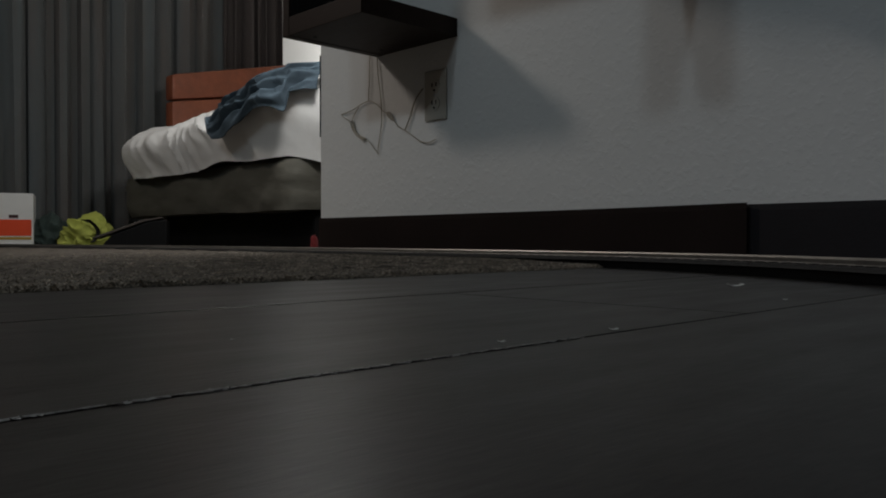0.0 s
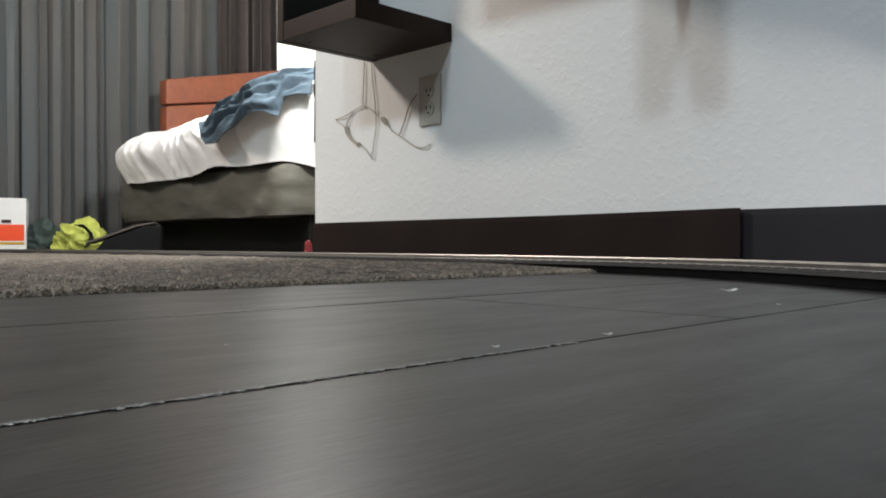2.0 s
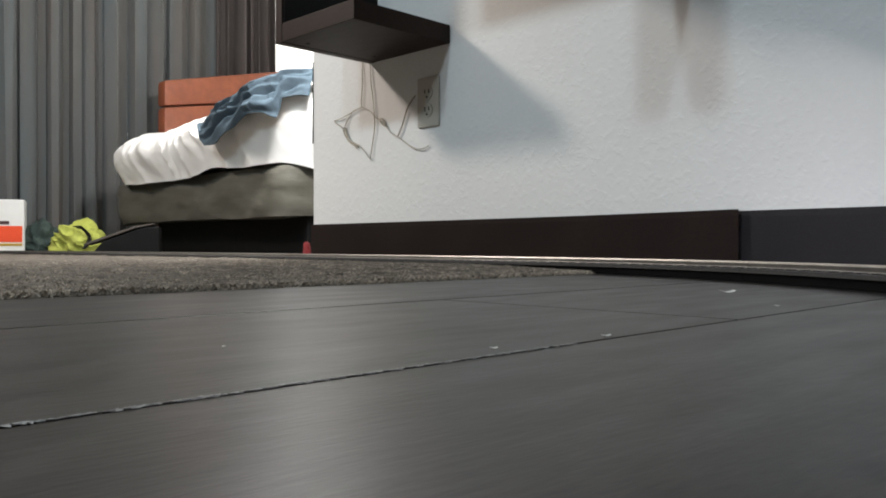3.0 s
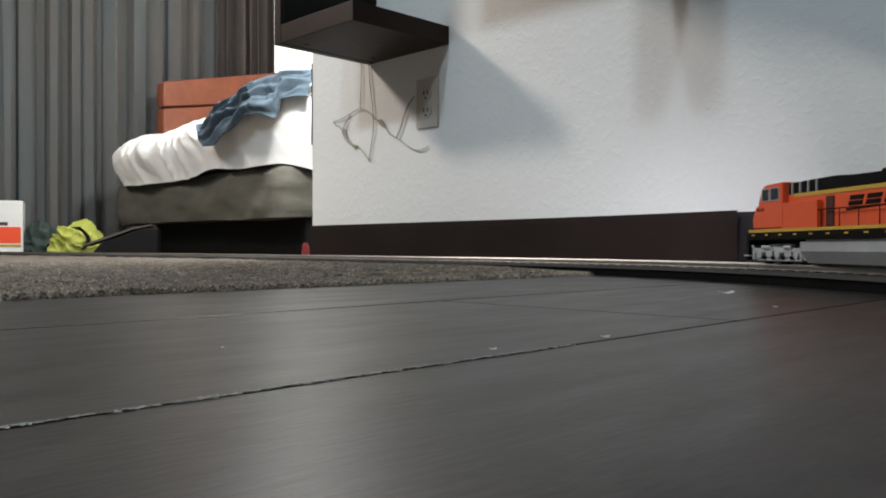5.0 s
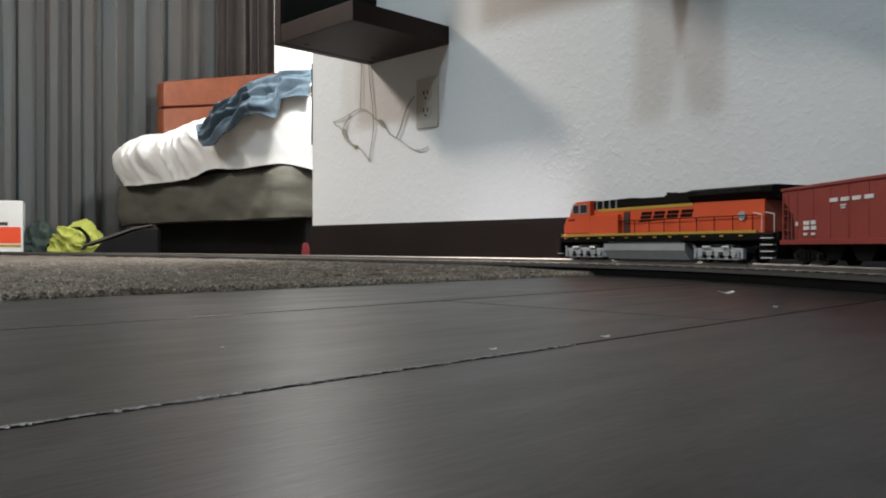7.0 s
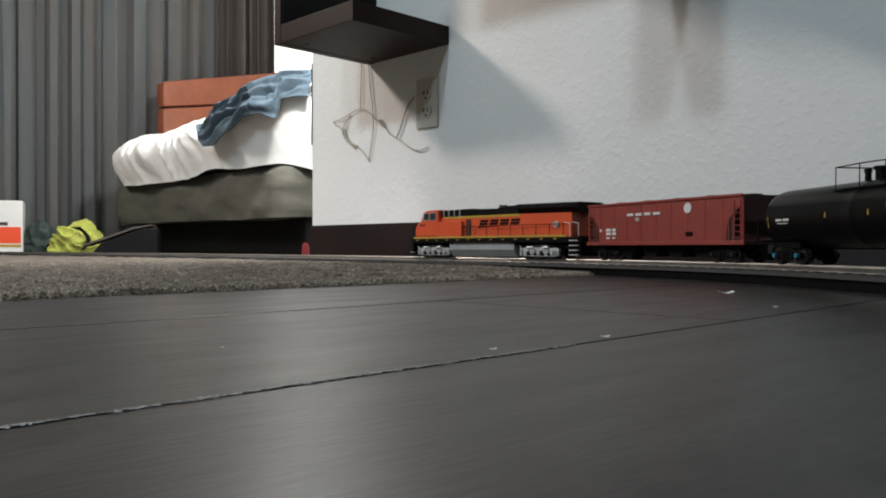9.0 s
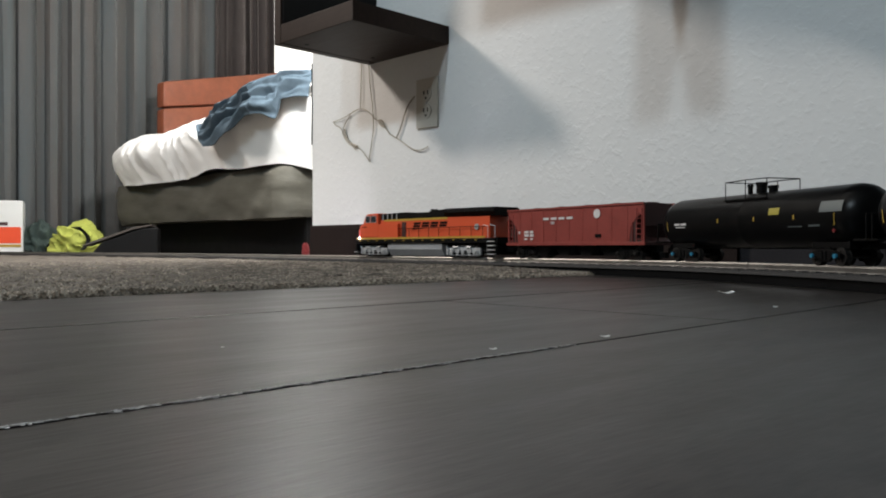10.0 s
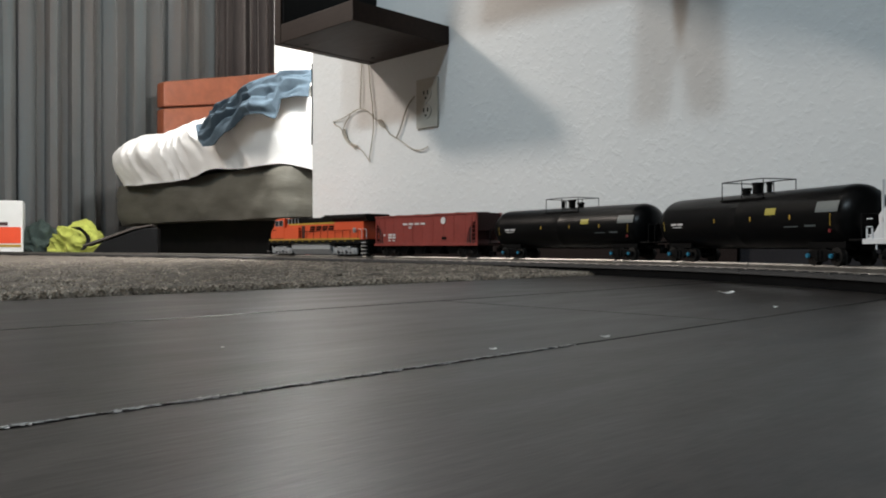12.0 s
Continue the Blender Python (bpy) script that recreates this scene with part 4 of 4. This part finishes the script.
    for k in range(4):
        part("roof_hatch", add_cyl(bmesh.new(), (-0.09 + k * 0.06, 0.016, 0.0893), (-0.09 + k * 0.06, 0.016, 0.0915), 0.008, 16), M[dark], o)
        x = -0.075 + k * 0.05
        if abs(x) < 0.09:
            part("chute", add_prism(bmesh.new(), [(x - 0.022, 0.0283), (x + 0.022, 0.0283), (x + 0.010, 0.0125), (x - 0.010, 0.0125)], -0.019, 0.019), M["engine_black"], o)
    part("centre_sill", box(-L, L, -0.006, 0.006, 0.019, 0.0285), M["engine_black"], o)
    for ob in o.children:
        ob.data.transform(Matrix.Translation((0, 0, 0.0215)) @ Matrix.Diagonal((1, 1, 0.98, 1)) @ Matrix.Translation((0, 0, -0.0285)))
    return o, [car_truck(o, 0.116, "wheel"), car_truck(o, -0.116, "wheel")]


def tank_car(turned):
    o = thing("tank_car", "satin black model tank car with yellow and grey placards", "train", "tank cars")
    L, R, zc = 0.175, 0.0324, 0.0494
    bm = bmesh.new()
    n = 48
    prof = [(-L, 0.0), (-L + 0.001, R * 0.3), (-L + 0.004, R * 0.6), (-L + 0.010, R * 0.85), (-L + 0.017, R * 0.96), (-L + 0.024, R), (-L + 0.026, R), (-0.02, R)]
    prof = prof + [(-0.0025, R), (-0.0020, R * 1.002), (0.0020, R * 1.002), (0.0025, R)] + [(-x, r) for x, r in reversed(prof)]
    rings = []
    for x, r in prof:
        rings.append([bm.verts.new((x, r * math.cos(2 * math.pi * i / n), zc + r * math.sin(2 * math.pi * i / n))) for i in range(n)] if r > 0 else [bm.verts.new((x, 0, zc))])
    for a, b in zip(rings, rings[1:]):
        for i in range(n):
            j = (i + 1) % n
            if len(a) == 1:
                bm.faces.new((a[0], b[j], b[i]))
            elif len(b) == 1:
                bm.faces.new((a[i], a[j], b[0]))
            else:
                bm.faces.new((a[i], a[j], b[j], b[i]))
    bmesh.ops.recalc_face_normals(bm, faces=bm.faces)
    part("tank_shell", bm, M["tank"], o, "satin black cylindrical shell", True)
    part("centre_sill", box(-L - 0.008, L + 0.008, -0.006, 0.006, 0.0165, 0.0225, 0.0005), M["engine_black"], o)
    for e in (-1, 1):
        x0, x1 = sorted((e * 0.104, e * 0.155))
        part("saddle", box(x0, x1, -0.020, 0.020, 0.017, 0.028, 0.001), M["engine_black"], o)
        part("end_platform", box(*sorted((e * (L - 0.008), e * (L + 0.010))), -0.028, 0.028, 0.0245, 0.0265, 0.0004), M["engine_black"], o)
        part("end_railing", tube([(e * (L + 0.006), -0.026, 0.026), (e * (L + 0.006), -0.026, 0.050), (e * (L + 0.006), 0.026, 0.050), (e * (L + 0.006), 0.026, 0.026)], 0.0008), M["engine_black"], o)
        part("coupler", box(*sorted((e * (L + 0.006), e * (L + 0.017))), -0.004, 0.004, 0.010, 0.018, 0.001), M["engine_black"], o)
        for sg in (-1, 1):
            part("grab_iron", tube([(e * (L - 0.028), sg * 0.0315, 0.040), (e * (L - 0.027), sg * 0.0325, 0.052)], 0.0005), M["yellow"], o, "yellow grab iron")
    # top fittings
    top = zc + R
    for x, r, h in ((0.020, 0.0060, 0.006), (0.0, 0.0068, 0.011), (-0.020, 0.0036, 0.010)):
        x = -x if turned else x
        part("valve_housing", add_cyl(add_cyl(bmesh.new(), (x, 0, top - 0.003), (x, 0, top + h), r * 0.8, 20), (x, 0, top + h - 0.002), (x, 0, top + h + 0.00125), r, 20), M["engine_black"], o)
    part("walkway", box(-0.038, 0.038, -0.024, 0.024, top - 0.0085, top - 0.0072), M["engine_black"], o)
    for sg in (-1, 1):
        rl = tube([(-0.037, sg * 0.022, top - 0.007), (-0.037, sg * 0.022, top + 0.014), (0.0, sg * 0.022, top + 0.0145), (0.037, sg * 0.022, top + 0.014), (0.037, sg * 0.022, top - 0.007)], 0.0006)
        add_cyl(rl, (0, sg * 0.022, top - 0.008), (0, sg * 0.022, top + 0.0145), 0.0006, 6)
        part("top_railing", rl, M["engine_black"], o)
    part("top_railing", tube([(-0.037, -0.022, top + 0.014), (-0.037, 0.022, top + 0.014)], 0.0006), M["engine_black"], o)
    part("top_railing", tube([(0.037, -0.022, top + 0.014), (0.037, 0.022, top + 0.014)], 0.0006), M["engine_black"], o)
    # placards that follow the shell
    def placard(name, x0, x1, z0, z1, m, label=""):
        for sg in (-1, 1):
            d = -1 if sg > 0 else 1
            def f(u, v):
                z = z0 - 0.0055 + (z1 - z0) * v
                y = math.sqrt(max(0, (R * 1.004) ** 2 - (z - zc) ** 2)) + 0.0003
                return (d * (1.2 * (x0 + (x1 - x0) * u) + 0.028), sg * y, z)
            g = grid(2, 4, f)
            bmesh.ops.recalc_face_normals(g, faces=g.faces)
            ob = part(name, g, m, o, label)
    placard("yellow_placard", 0.020, 0.034, 0.0590, 0.0665, M["placard"], "yellow placard")
    placard("grey_placard", 0.083, 0.108, 0.0590, 0.0700, M["grey_sign"], "grey placard")
    for x in (-0.055, 0.0, 0.053):
        placard("reflector_mark", x - 0.0008, x + 0.0008, 0.0530, 0.0580, M["yellow"])
    placard("number_bars", -0.132, -0.122, 0.0520, 0.0545, M["letter"])
    placard("number_bars", -0.120, -0.110, 0.0520, 0.0545, M["letter"])
    placard("number_bars", -0.130, -0.112, 0.0490, 0.0500, M["letter"])
    placard("data_bars", 0.045, 0.062, 0.0450, 0.0462, M["grey_sign"])
    placard("data_bars", 0.070, 0.083, 0.0450, 0.0470, M["grey_sign"])
    part("brake_wheel", add_cyl(bmesh.new(), (-L + 0.030, 0.0290, 0.0350), (-L + 0.030, 0.0305, 0.0350), 0.0019, 12), M["crimson"], o, "small red valve wheel")
    return o, [car_truck(o, 0.128, "blue"), car_truck(o, -0.128, "blue")]


LOCO = locomotive()
CAR_A = hopper("oxide", "oxide_dark", "oxide-red model covered hopper car with white markings")
TANK_A = tank_car(True)
TANK_B = tank_car(False)
CAR_B = hopper("pale", "pale", "pale grey model hopper car coupled behind the tank cars", 0.055)
# distance of each car's centre behind the nose, half the distance between its trucks, wheel radius
TRAIN = [(LOCO, 0.220, 0.139, 0.0098), (CAR_A, 0.622, 0.116, 0.0092), (TANK_A, 0.982, 0.128, 0.0092), (TANK_B, 1.361, 0.128, 0.0092), (CAR_B, 1.721, 0.116, 0.0092)]
SPEED, NOSE_END = 0.1928, 0.8041


def car_pose(s, half):
    a, _ = path(s + half)
    b, _ = path(s - half)
    d = a - b
    c = (a + b) / 2
    return Matrix.Translation((c.x, c.y, RAIL_Z)) @ Matrix.Rotation(math.atan2(d.y, d.x), 4, "Z")


def motions():
    times = [i * 0.5 for i in range(25)]
    fine = [i / 15 for i in range(181)]
    for (car, trucks), back, half, r in TRAIN:
        walk(car, [(t, car_pose(NOSE_END - SPEED * (12 - t) - back, half)) for t in times])
        for truck, wheels in trucks:
            x = truck.location.x
            rows = []
            for t in times:
                s = NOSE_END - SPEED * (12 - t) - back
                body = car_pose(s, half)
                p, h = path(s + x)
                turn = h - body.to_euler().z
                turn = (turn + math.pi) % (2 * math.pi) - math.pi
                rows.append((t, Matrix.Translation((x, 0, 0)) @ Matrix.Rotation(turn, 4, "Z")))
            walk(truck, rows)
            for w in wheels:
                at = Matrix.Translation(w.location)
                walk(w, [(t, at @ Matrix.Rotation(SPEED * t / r, 4, "Y")) for t in fine])


# ---- floor planks ----
structure("subfloor", box(-4.85, 3.2, -2.72, 4.32, -0.05, -0.004), M["subfloor"], "dark backing under floor and carpet")


def floor_planks():
    floor = tagged(new("floor"), "dark grey-brown vinyl plank floor", "floor", kind="structure")
    width, length, gap = 0.241, 1.22, 0.0022
    me = {}
    def plank(x0, x1, y0, y1):
        if abs(x1 + 0.444) < 0.01:
            x1 -= 0.0016  # one joint has opened up
        key = (round(x1 - x0, 4), round(y1 - y0, 4))
        if key not in me:
            bm = box(gap / 2, key[0] - gap / 2, gap / 2, key[1] - gap / 2, -0.004, 0.0, 0.0004)
            m = bpy.data.meshes.new("plank")
            bm.to_mesh(m)
            bm.free()
            m.materials.append(M["plank"])
            me[key] = m
        ob = new("plank", me[key])
        ob.parent, ob.location = floor, (x0, y0, 0)
    x = -0.203 - 3 * width
    col = 0
    while x < 2.9:
        y = -3.218 - (((col - 2) * 0.43) % 1.22)
        while y < 4.2:
            a, b = max(x, CARPET_X - 0.02), x + width
            if b - a > 0.03 and y + length > -2.6 and not (y > WALL_Y):
                plank(a, b, max(y, -2.6), min(y + length, WALL_Y))
            y += length
        x += width
        col += 1


floor_planks()


def joint_glint():
    """Pale flecks that stand for the highlight on the nearest plank joint's scuffed lip."""
    bits = np.random.default_rng(12)
    n = 420
    y = 0.02 + 0.26 * bits.random(n) ** 1.5
    x = -0.2020 + bits.normal(0, 0.0006, n)
    a, b = 0.0008 + 0.0016 * bits.random(n), 0.00015 + 0.00025 * bits.random(n)
    turn = bits.normal(0, 0.25, n)
    v = np.zeros((n, 4, 3))
    for k, (i, j) in enumerate(((-1, -1), (1, -1), (1, 1), (-1, 1))):
        u, w = j * a, i * b
        v[:, k] = np.stack([x + w * np.cos(turn) - u * np.sin(turn), y + w * np.sin(turn) + u * np.cos(turn), 0.0003 + 0.0003 * (k % 2) + 0 * x], -1)
    me = bpy.data.meshes.new("joint_glint")
    me.from_pydata(v.reshape(-1, 3).tolist(), [], (np.arange(n)[:, None] * 4 + np.arange(4)).tolist())
    me.materials.append(M["dust"])
    return tagged(new("joint_glint", me), "pale flecks standing for the highlight on a worn joint of the plank floor", "dust", kind="stuff")


joint_glint()


def scrap(x, y, a, b, turn):
    """A curled bit of white paper on the floor."""
    bm = grid(4, 3, lambda u, v: ((u - 0.5) * a, (v - 0.5) * b, 0.0004 + 0.12 * a * (2 * u - 1) ** 2 + 0.1 * b * v))
    ob = part("paper_scrap", bm, M["card"])
    m = ob.modifiers.new("thick", "SOLIDIFY")
    m.thickness = 0.0003
    ob.location, ob.rotation_euler = (x, y, 0), (0, 0, turn)
    return tagged(ob, "tiny white paper scrap lying on the plank floor", "scrap", "paper scraps")


for x, y, a, b, turn in ((-0.329, 0.692, 0.014, 0.006, 0.9), (-0.23, 0.56, 0.003, 0.002, 0.3), (-0.209, 0.316, 0.0042, 0.0018, 1.1), (-0.216, 0.245, 0.003, 0.0015, 1.2), (-0.30, 0.17, 0.0012, 0.0008, 0.2)):
    scrap(x, y, a, b, turn)
motions()
